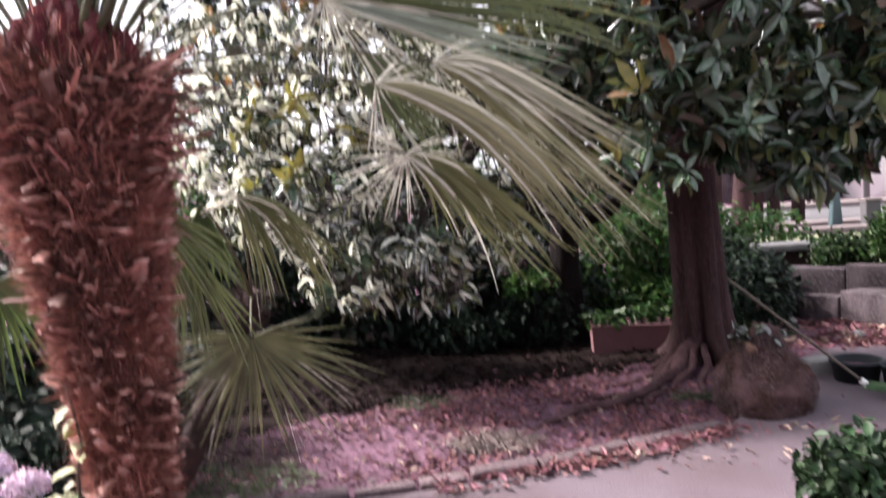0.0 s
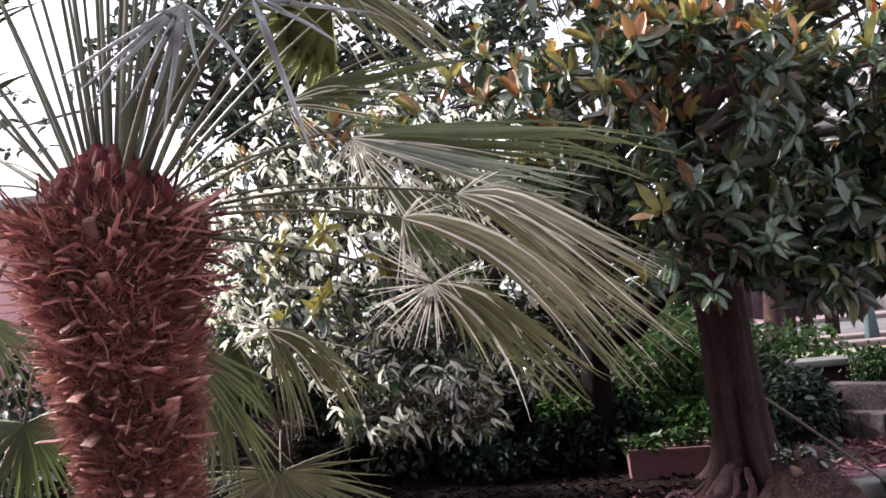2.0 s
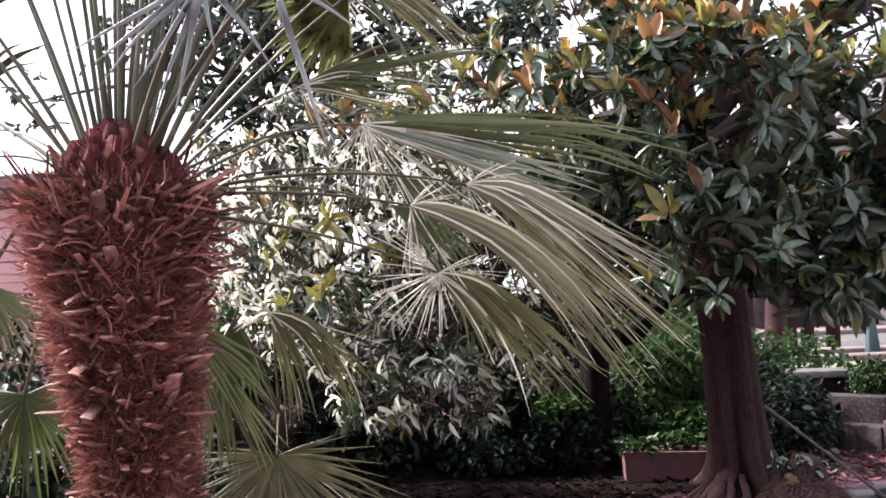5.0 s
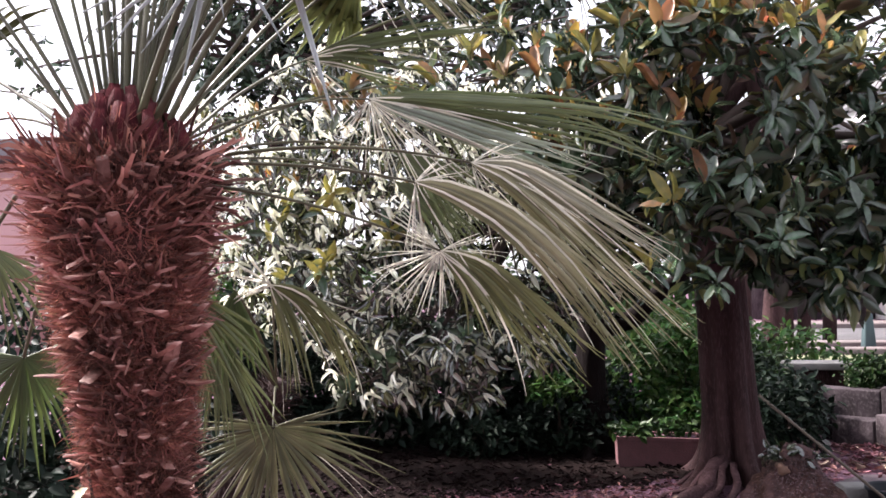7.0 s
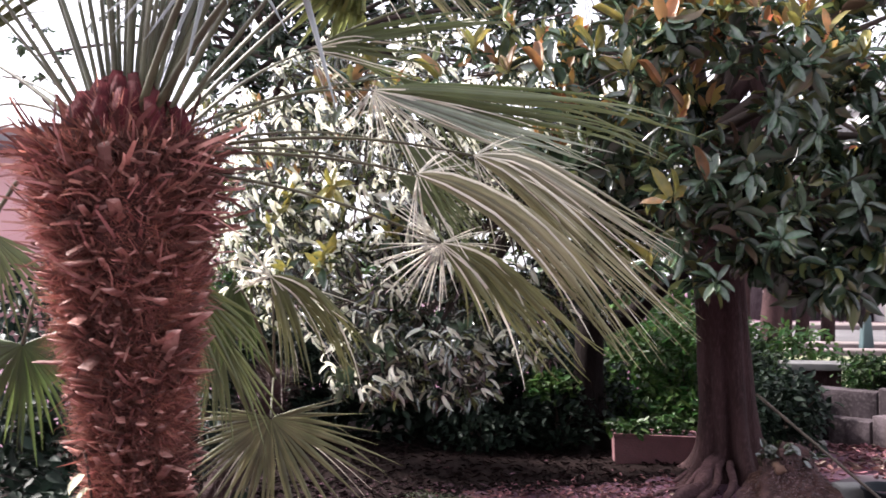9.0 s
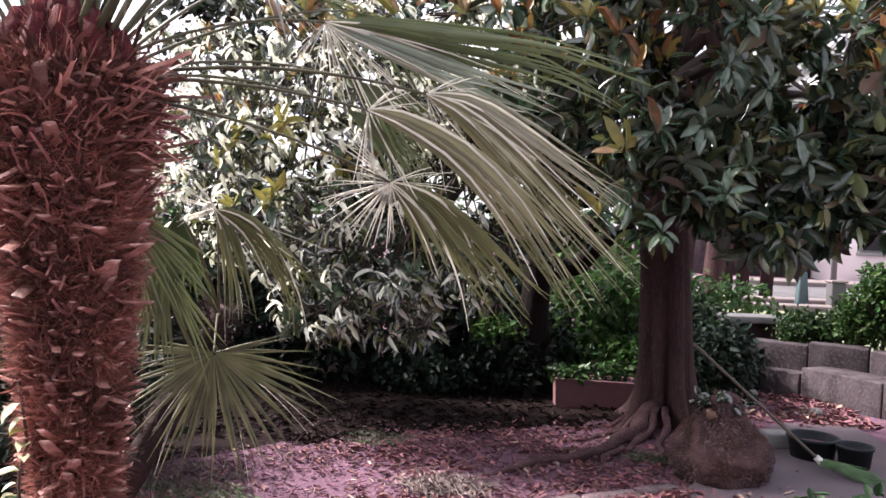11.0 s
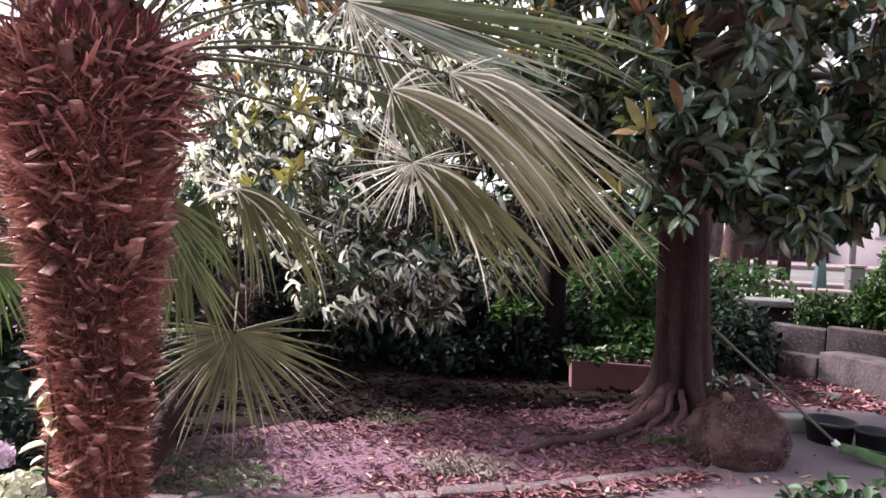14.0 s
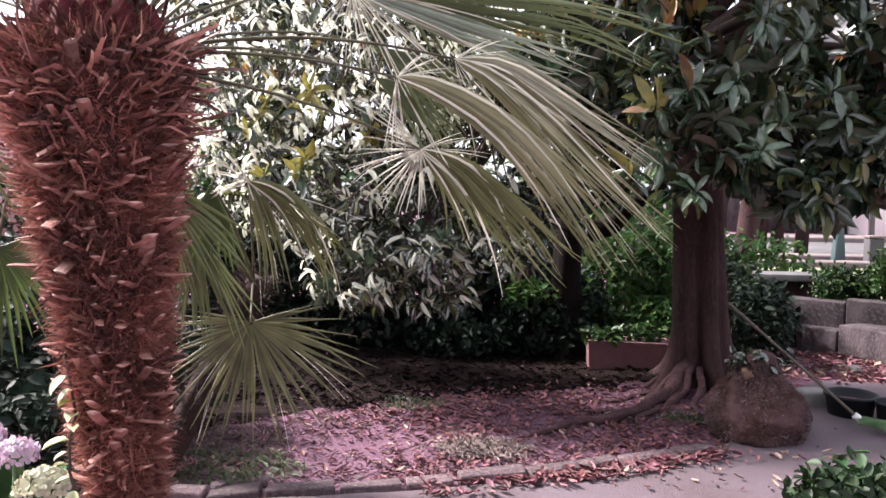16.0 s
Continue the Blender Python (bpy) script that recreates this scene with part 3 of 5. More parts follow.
def stub_mesh(seed, length, wide):
    """A cut-off leaf base along +x: a flat, slightly cupped wedge with torn fibre sides and a blunt pale end."""
    rng = random.Random(seed)
    s = Shape()
    st = ((0.0, 1.0, 0.42), (0.3, 0.92, 0.36), (0.62, 0.86, 0.28), (0.93, 0.80, 0.24), (1.0, 0.70, 0.16))
    bend, slant = rng.uniform(0.0, 0.25), rng.gauss(0, 0.25)
    verts = []
    for t, w, h in st:
        c = Vector((t * length, rng.gauss(0, 0.0012), bend * length * t * t))
        ww, hh = wide * w / 2, wide * h / 2
        cup = 0.25 * hh
        edge = slant * wide * t ** 4
        verts += [c + Vector((-edge, -ww, cup)), c + Vector((-edge * 0.5, -ww * 0.5, hh - cup)), c + Vector((edge * 0.5, ww * 0.5, hh - cup)), c + Vector((edge, ww, cup)), c + Vector((0, 0, -hh))]
    faces = []
    for i in range(len(st) - 1):
        for k in range(5):
            a, b = i * 5 + k, i * 5 + (k + 1) % 5
            faces.append((a, b, b + 5, a + 5))
    faces.append((20, 21, 22, 23, 24))
    s.add(verts, faces)
    me = s.mesh("leaf_base", STUB, False)
    me.materials.append(STUB_END)
    for f in me.polygons[15:]:
        f.material_index = 1
    return me


def build_palm():
    palm = thing("fan_palm", "shaggy fan palm with reddish fibrous trunk and drooping fans", "palm tree", at=(0, 0, 0))
    s = Shape()
    zs = [i * 0.05 for i in range(37)]
    pts = [palm_axis(z) for z in zs]
    s.tube(pts, [palm_radius(z) for z in zs], 26, rough=0.25)
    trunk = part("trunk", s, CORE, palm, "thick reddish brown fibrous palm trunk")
    palm_hair(trunk, palm_axis, palm_radius, 0.05, 1.76, 52000, 0.082, 3)
    rags(trunk, palm_axis, palm_radius, 1.12, 1.71, 520, 0.115, 4)
    # flat dark layer paints the shaded gaps between the tufts
    rags(trunk, palm_axis, palm_radius, 0.10, 1.72, 6500, 0.05, 5, (0.02, 0.35), FIBRE_SHADED)
    rags(trunk, palm_axis, palm_radius, 0.20, 1.72, 2300, 0.055, 6, (0.1, 0.8), RAG)
    # dark strips paint the crown's shade on the upper trunk
    rags(trunk, palm_axis, palm_radius, 1.48, 1.74, 500, 0.11, 7, (0.1, 0.9), FIBRE_SHADED)
    rng = random.Random(11)
    kinds = [stub_mesh(i, 0.066 + 0.012 * (i % 4), 0.032 + 0.006 * (i % 3)) for i in range(8)]
    n = 430
    for i in range(n):
        z = 0.32 + 1.32 * i / n + rng.gauss(0, 0.007)
        a = i * 2.39996 + rng.gauss(0, 0.10)
        out = Vector((math.cos(a), math.sin(a), 0))
        p = palm_axis(z) + out * palm_radius(z) * 0.98
        d = (out + Vector((0, 0, rng.gauss(0.20, 0.36))) + Vector((-out.y, out.x, 0)) * rng.gauss(0, 0.38)).normalized()
        ob = part("leaf_base", kinds[rng.randrange(8)], STUB, trunk)
        ob.matrix_local = Matrix.LocRotScale(p, d.to_track_quat("X", "Z"), Vector((1, 1, 1)) * rng.uniform(0.55, 1.2) * (0.54 + 0.32 * z))
    # broad red sheaths round the growing top
    for i in range(30):
        a = i * 2.39996
        out = Vector((math.cos(a), math.sin(a), 0))
        z = 1.665 + 0.0035 * i
        r = 0.175 - 0.0043 * i
        s = Shape()
        base = palm_axis(z) + out * r
        tang = Vector((-out.y, out.x, 0))
        pts = []
        for t in (0.0, 0.33, 0.66, 1.0):
            c = base + out * (0.035 * t) + Vector((0, 0, 0.15 * t)) - out * (0.06 * t * t)
            w = 0.052 * (1 - 0.75 * t)
            pts += [c - tang * w + out * -0.012, c + out * 0.012, c + tang * w - out * 0.012]
        fs = []
        for k in range(3):
            b = 3 * k
            fs += [(b, b + 1, b + 4, b + 3), (b + 1, b + 2, b + 5, b + 4)]
        s.add(pts, fs)
        me = part("sheath", s, SHEATH, trunk)
        m = me.modifiers.new("thick", "SOLIDIFY")
        m.thickness = 0.006
    return palm


PALM = build_palm()
TOP = Vector((-0.95, 1.93, 1.72))


def top(dx=0.0, dy=0.0, dz=0.0):
    return TOP + Vector((dx, dy, dz))


# hanging fans towards the open side
FACE = (0.0, -0.9, 0.35)
hanging_fan(PALM, top(0.06, 0.02), (-0.375, 2.3, 1.937), (
    (((-0.20, 1.925), (0.04, 1.895), (0.30, 1.865), (0.56, 1.80)), 20, 0.055, dict(droop=0.03)),
    (((-0.22, 1.885), (-0.02, 1.82), (0.16, 1.775), (0.32, 1.735)), 12, 0.045, dict(split=0.4), FAN_SHEEN),
), FAN_GREEN, 1, threads=((10, 40, 6, 0.5, 0.4, 0.003), (40, 80, 9, 0.34, 0.24, 0.0022), (80, 150, 10, 0.2, 0.14, 0.0018)), axis=(1, 0, 0))
hanging_fan(PALM, top(0.07, 0.0, -0.03), (-0.192, 2.0, 1.645), (
    (((-0.10, 1.622), (0.045, 1.545), (0.18, 1.42), (0.28, 1.30), (0.37, 1.19)), 24, 0.050, dict(droop=0.04)),
), FAN_DRY, 2, bow=0.03, threads=((-95, -40, 8, 0.10, 0.16, 0.0016), (35, 80, 8, 0.26, 0.14, 0.0016)))
hanging_fan(PALM, top(0.07, 0.05, -0.02), (-0.055, 2.1, 1.705), (
    (((0.07, 1.69), (0.19, 1.625), (0.335, 1.535), (0.48, 1.455)), 18, 0.038, dict(droop=0.02), FAN_GREY),
    (((0.05, 1.655), (0.18, 1.545), (0.33, 1.40), (0.52, 1.225)), 20, 0.045, dict(droop=0.03, split=0.45)),
), FAN_DRY, 3, threads=((-80, -30, 7, 0.12, 0.2, 0.0018), (-30, 10, 7, 0.2, 0.4, 0.0022), (30, 60, 5, 0.3, 0.2, 0.0016)))
hanging_fan(PALM, top(0.08, 0.0, -0.06), (-0.148, 2.15, 1.472), (
    (((-0.04, 1.42), (0.055, 1.325), (0.145, 1.225), (0.23, 1.125)), 26, 0.058, dict(droop=0.04, short=0.66)),
    (((-0.08, 1.40), (-0.03, 1.32), (0.01, 1.22)), 10, 0.035, dict(droop=0.02, split=0.3)),
), FAN_OLIVE, 4, bow=0.04, threads=((36, 205, 26, 0.15, 0.24, 0.0022), (-75, -22, 7, 0.15, 0.24, 0.0016)), axis=(0.8, 0, -0.6))
hanging_fan(PALM, top(0.05, 0.1, 0.0), (-0.60, 2.4, 2.095), (
    (((-0.48, 2.13), (-0.35, 2.15), (-0.15, 2.175), (0.06, 2.19)), 14, 0.035, dict(droop=0.02)),
    (((-0.5, 2.10), (-0.38, 2.085), (-0.2, 2.07)), 9, 0.03, dict(split=0.4)),
), FAN_GREEN, 5, bow=0.04, threads=((15, 70, 8, 0.3, 0.2, 0.0016),), axis=(1, 0, 0.06))
frond(PALM, top(0.05, 0.08, 0.02), (-0.44, 2.45, 2.40), (-0.62, 0.0, -0.62), (0.0, -1.0, 0.1), ((-46, 62, 26, 0.33, 0.30, 0.013),), 0.05, 0.03, FAN_SPRING, 6, bow=0.03, split=0.55, twisted=0.2)
frond(PALM, top(0.04, -0.04, 0.02), (-0.61, 1.70, 2.168), (0.1, 0.0, -0.95), FACE, ((56, 78, 3, 0.30, 0.40, 0.009), (8, 44, 3, 0.36, 0.30, 0.009), (-6, 2, 1, 0.18, 0.2, 0.008), (-40, -32, 1, 0.34, 0.3, 0.008)), 0.04, 0.1, FAN_SILVER, 7, bow=0.05, split=0.12)
frond(PALM, top(0.06, -0.03, 0.02), (-0.45, 1.72, 2.165), (0.25, 0.0, -0.95), FACE, ((-4, 6, 1, 0.42, 0.42, 0.010), (-70, -45, 2, 0.3, 0.3, 0.007)), 0.04, 0.1, FAN_SILVER, 12, bow=0.05, split=0.12)
hanging_fan(PALM, top(0.05, 0.06, 0.02), (-0.48, 2.45, 2.45), (
    (((-0.36, 2.43), (-0.24, 2.37), (-0.14, 2.29), (-0.05, 2.20)), 20, 0.05, dict(droop=0.05)),
), FAN_DRY, 13, bow=0.03, threads=((-20, 40, 6, 0.4, 0.3, 0.0022),), axis=(0.85, 0, -0.4))
# fans behind and to the other side
frond(PALM, top(-0.05, 0.08, -0.05), (-1.56, 2.4, 1.16), (0.1, 0.0, -1), FACE, ((-105, 105, 34, 0.36, 0.36, 0.010),), 0.05, 0.2, FAN_BRIGHT, 8, bow=0.18)
frond(PALM, top(-0.08, 0.05, -0.02), (-1.58, 2.25, 1.52), (-0.2, 0.0, -0.9), FACE, ((-80, 90, 26, 0.34, 0.34, 0.008),), 0.12, 0.2, FAN_GREEN, 9, bow=0.12)
frond(PALM, top(0.0, 0.1, -0.1), (-1.02, 2.35, 1.40), (0.55, 0.0, -0.85), FACE, ((-30, 30, 20, 0.40, 0.40, 0.008),), 0.08, 0.2, FAN_GREEN, 10, bow=0.05)
# upright fronds, their fans high over the crown
FRONDS_UP = (
    (-0.52, 0.05, 2.22), (-0.55, -0.05, 2.40), (-0.44, 0.15, 2.55), (-0.30, 0.0, 2.72), (-0.22, 0.2, 2.80), (-0.14, 0.05, 2.86), (-0.07, -0.1, 2.70), (-0.26, 0.12, 2.5),
    (-0.11, 0.2, 2.66), (-0.04, 0.1, 2.7), (0.08, 0.22, 2.62), (0.14, 0.05, 2.65), (0.22, 0.25, 2.55), (0.30, 0.12, 2.42), (-0.36, 0.1, 2.42), (-0.48, 0.2, 2.6),
    (-0.32, 0.3, 2.75), (-0.05, 0.3, 2.8), (0.1, 0.32, 2.86), (0.16, -0.05, 2.7), (0.02, 0.0, 2.84), (0.17, 0.2, 2.80), (0.26, 0.1, 2.72), (0.33, 0.2, 2.60), (0.44, 0.15, 2.50),
    (0.52, 0.2, 2.40), (-0.62, 0.2, 2.06), (-0.1, 0.28, 2.9), (0.39, 0.3, 2.62), (-0.40, -0.08, 2.3), (-0.19, 0.25, 2.6), (0.05, 0.15, 2.75),
)
for k, (dx, dy, z) in enumerate(FRONDS_UP):
    hub = (TOP.x + dx, TOP.y + dy, z)
    frond(PALM, top(dx * 0.16, dy * 0.12, 0.02), hub, (dx * 1.2, dy, 0.5), FACE, ((-90, 90, 26, 0.42, 0.42, 0.009),), 0.2, 0.2, FAN_OLIVE if k % 3 else FAN_GREEN, 40 + k, bow=0.02, thick=0.0068 + 0.0012 * (k % 3))
# thin fronds reaching sideways
for k, (dx, dy, z) in enumerate(((0.62, 0.5, 1.80), (0.60, 0.6, 1.72), (0.62, 0.55, 2.02), (-0.45, 0.1, 1.86), (-0.5, 0.2, 1.97))):
    hub = (TOP.x + dx, TOP.y + dy, z)
    frond(PALM, top(dx * 0.1, dy * 0.1, -0.02), hub, (dx, 0, -0.25), FACE, ((-12, 25, 14, 0.36, 0.32, 0.007),), 0.25, 0.2, FAN_GREEN, 70 + k, bow=0.05, thick=0.0065)


# ---------------------------------------------------------------- young palm behind it
def build_young_palm():
    palm = thing("young_palm", "young fan palm with stiff radiating olive fans", "palm tree")
    axis = lambda z: Vector((-1.56 + 0.53 * z, 3.47, z))
    radius = lambda z: 0.055 + 0.012 * math.sin(z * 6)
    s = Shape()
    s.tube([axis(0.05 * i) for i in range(20)], [radius(0.05 * i) for i in range(20)], 18, rough=0.3)
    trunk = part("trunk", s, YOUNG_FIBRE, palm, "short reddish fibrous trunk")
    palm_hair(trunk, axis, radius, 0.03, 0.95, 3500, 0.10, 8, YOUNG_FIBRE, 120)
    t = Vector((-1.06, 3.42, 0.93))
    frond(palm, t, (-0.893, 2.9, 0.85), (0.0, -0.03, -1), (0.0, -1.0, 0.05), ((-78, 74, 30, 0.54, 0.45, 0.0102), (74, 101, 6, 0.42, 0.30, 0.007), (-108, -78, 7, 0.30, 0.46, 0.007)), 0.012, 0.03, FAN_STAR, 21, bow=0.05, split=0.37, loose=0.26, twisted=0.25, taper=1.35, thick=0.004, threads=((-80, 90, 10, 0.42, 0.43, 0.0016),))
    hanging_fan(palm, t, (-0.79, 2.6, 1.385), (
        (((-0.68, 1.33), (-0.57, 1.20), (-0.49, 1.05)), 22, 0.05, dict(droop=0.03, short=0.65)),
        (((-0.75, 1.30), (-0.70, 1.16), (-0.66, 1.02)), 12, 0.04, dict(droop=0.03, split=0.4)),
    ), FAN_OLIVE, 22, thick=0.004, threads=((95, 200, 12, 0.13, 0.15, 0.0028), (-30, 30, 6, 0.4, 0.36, 0.0014)), axis=(0.68, 0, -0.72))
    frond(palm, t, (-0.93, 2.62, 1.37), (-0.05, 0.0, -1), FACE, ((-28, 30, 16, 0.30, 0.30, 0.012),), 0.05, 0.2, FAN_BRIGHT, 23, bow=0.05)
    frond(palm, t, (-1.05, 2.75, 1.2), (0.15, 0.0, -1), FACE, ((-30, 30, 20, 0.42, 0.40, 0.008),), 0.05, 0.2, FAN_GREEN, 24, bow=0.05)
    frond(palm, t, (-1.45, 3.1, 1.25), (-0.6, 0.0, -0.5), FACE, ((-60, 60, 26, 0.42, 0.42, 0.009),), 0.2, 0.2, FAN_GREEN, 25, bow=0.08)
    return palm


build_young_palm()


# ---------------------------------------------------------------- magnolias
def limb(s, a, b, r0, r1, bow, seed, n=9, sides=8):
    rng = random.Random(seed)
    a, b = Vector(a), Vector(b)
    side = Vector((rng.gauss(0, 1), rng.gauss(0, 1), rng.gauss(0, 0.5)))
    pts = []
    for i in range(n):
        t = i / (n - 1)
        p = a.lerp(b, t) + side * (bow * math.sin(math.pi * t)) + Vector((0, 0, bow * 1.2 * math.sin(math.pi * t)))
        p += Vector((noise.noise(p * 3), noise.noise(p * 3 + Vector((5, 0, 0))), 0)) * 0.03
        pts.append(p)
    s.tube(pts, [r0 + (r1 - r0) * i / (n - 1) for i in range(n)], sides, rough=0.15)
    return pts


def crown(parent, clumps, fork, seed, each, length, width, mat, droop, label, twig_every=3, young=None, share=0.0, above=0.0, bend=0.18, mixed=(), openings=()):
    """Whorls of leaves on twigs in clumps, and the limbs that carry them."""
    rng = np.random.default_rng(seed)
    wood = Shape()
    for k, (c, r, n) in enumerate(clumps):
        limb(wood, fork, c, 0.045, 0.014, 0.08, seed + k)
    tips = in_clumps(rng, clumps)
    centre = np.concatenate([np.repeat(np.array([c]), n, 0) for c, r, n in clumps])
    for a, b, r in openings:
        a, b = np.array(a), np.array(b)
        t = np.clip(((tips - a) @ (b - a)) / ((b - a) @ (b - a)), 0, 1)[:, None]
        keep = np.linalg.norm(tips - a - (b - a) * t, axis=1) > r
        tips, centre = tips[keep], centre[keep]
    for t, c in list(zip(tips, centre))[::twig_every]:
        m = c + (t - c) * 0.25
        wood.tube([m, (m + t) / 2 + rng.normal(0, 0.02, 3), t], [0.007, 0.005, 0.003], 5, cap=False)
    tagged(part("wood", wood, TWIG, parent), kind="stuff")
    pos, way, face, size = whorled(rng, tips, each, droop, length)
    pick, left = rng.random(len(size)), 0.0
    wide = size * width * rng.uniform(0.75, 1.25, len(size))
    # kinds with a tilt, the painted glints, are pushed out and turned sunward
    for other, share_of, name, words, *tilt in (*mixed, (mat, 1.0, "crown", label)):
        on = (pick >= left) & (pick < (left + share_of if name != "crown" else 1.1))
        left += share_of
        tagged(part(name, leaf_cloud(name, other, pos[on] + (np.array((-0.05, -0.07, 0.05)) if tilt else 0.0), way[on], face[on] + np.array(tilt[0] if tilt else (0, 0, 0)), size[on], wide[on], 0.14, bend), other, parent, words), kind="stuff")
    if young:
        some = tips[(rng.random(len(tips)) < share) & (tips[:, 2] > above)]
        pos, way, face, size = whorled(rng, some, 4, -0.9, length * 0.9)
        way = way + np.array([0, -0.2, 0.8])
        tagged(part("young_growth", leaf_cloud("young_growth", young, pos, way, face, size, size * width), young, parent, "upright rusty brown young leaves"), kind="stuff")


def flared_trunk(base, lean, height, r, seed, clefts=()):
    """A tapering trunk whose foot flares into ribs."""
    s = Shape()
    rings, sides = 36, 72
    verts, faces = [], []
    for i in range(rings):
        z = height * (i / (rings - 1)) ** 1.4
        flare = math.exp(-z / 0.20)
        for k in range(sides):
            a = 2 * math.pi * k / sides
            rib = 0.5 + 0.5 * math.cos(5 * a + seed)
            rr = r * (1 - 0.10 * z / height) * (1 + flare * (0.28 + 0.95 * rib) + 1.0 * math.exp(-z / 0.07) * rib * rib + 0.07 * math.cos(5 * a + seed + z) * math.exp(-z / 0.7))
            for cleft, deep, wide in clefts:
                off = (a - math.radians(cleft) + math.pi) % (2 * math.pi) - math.pi
                rr *= 1 - deep * math.exp(-(off / wide) ** 2) * math.exp(-z / 0.75)
            rr *= 1 + 0.012 * math.cos(11 * a + 3 * noise.noise(Vector((a, z, seed)))) * math.exp(-z / 1.2)
            rr *= 1 + 0.05 * noise.noise(Vector((math.cos(a) * 2, math.sin(a) * 2, z * 2.5 + seed)))
            verts.append((base[0] + lean[0] * z + rr * math.cos(a), base[1] + lean[1] * z + rr * math.sin(a), z - 0.02))
    for i in range(rings - 1):
        for k in range(sides):
            t = (k + 1) % sides
            faces.append((i * sides + k, i * sides + t, (i + 1) * sides + t, (i + 1) * sides + k))
    s.add(verts, faces)
    return s


def root_shapes(roots):
    """Surface roots, each a bent and tapering tube half sunk into the soil."""
    for pts, r0 in roots:
        s = Shape()
        path = []
        for p, q in zip(pts, pts[1:]):
            path += [Vector(p).lerp(Vector(q), t / 5) for t in range(5)]
        path.append(Vector(pts[-1]))
        path = [p + Vector((noise.noise(p * 5) * 0.05, noise.noise(p * 5 + Vector((9, 0, 0))) * 0.05, noise.noise(p * 8) * 0.02 - 0.012)) for p in path]
        n = len(path)
        s.tube(path, [r0 * (1 - 0.78 * (i / (n - 1)) ** 0.8) * (1 + 0.4 * noise.noise(p * 9)) for i, p in enumerate(path)], 10, rough=0.6, flat=0.75)
        yield s


def leaf_piece(mat, seed, length, width, fold, bend):
    one = np.zeros((1, 3))
    return leaf_cloud("leaf", mat, one, np.array([[1.0, 0, 0]]), np.array([[0, 0, 1.0]]), np.array([length]), np.array([width]), fold, bend)


PIECES = {m.name: [leaf_piece(m, i, 0.15 + 0.02 * i, 0.06 + 0.008 * (i % 2), 0.08 + 0.05 * (i % 3), 0.1 + 0.12 * (i % 2)) for i in range(4)] for m in (LEAF_GREEN, LEAF_RUST, LEAF_YELLOW)}


def whorl_pieces(parent, tip, axis, mats, seed, count=8, size=1.0, inner_size=1.0):
    """A spray of single leaves at a twig's end: upright young ones inside, older ones outside."""
    rng = random.Random(seed)
    axis = Vector(axis).normalized()
    a0 = axis.orthogonal().normalized()
    b0 = axis.cross(a0)
    for i in range(count):
        inner = i >= count - 4
        ang = 2 * math.pi * i / max(1, count - 4) + rng.gauss(0, 0.5)
        r = a0 * math.cos(ang) + b0 * math.sin(ang)
        lift = rng.uniform(0.5, 2.4) if inner else rng.uniform(-0.9, 0.7)
        d = (r + axis * lift + Vector((0, 0, -0.25 if not inner else 0.2))).normalized()
        up = (axis - r * lift * 0.6).normalized()
        side = up.cross(d).normalized()
        up = d.cross(side)
        mat = mats[1] if inner and rng.random() < 0.8 or rng.random() < 0.1 else mats[0]
        if mat is LEAF_RUST and rng.random() < 0.45:
            mat = LEAF_YELLOW
        ob = part("leaf", PIECES[mat.name][rng.randrange(4)], mat, parent)
        m = Matrix((d, side, up)).transposed().to_4x4()
        m.translation = Vector(tip) + r * 0.01 - axis * rng.uniform(0, 0.05)
        ob.matrix_local = m @ Matrix.Rotation(rng.gauss(0, 0.5), 4, "X") @ Matrix.Scale(size * rng.uniform(0.65, 1.2) * (inner_size if inner else 1.0), 4)


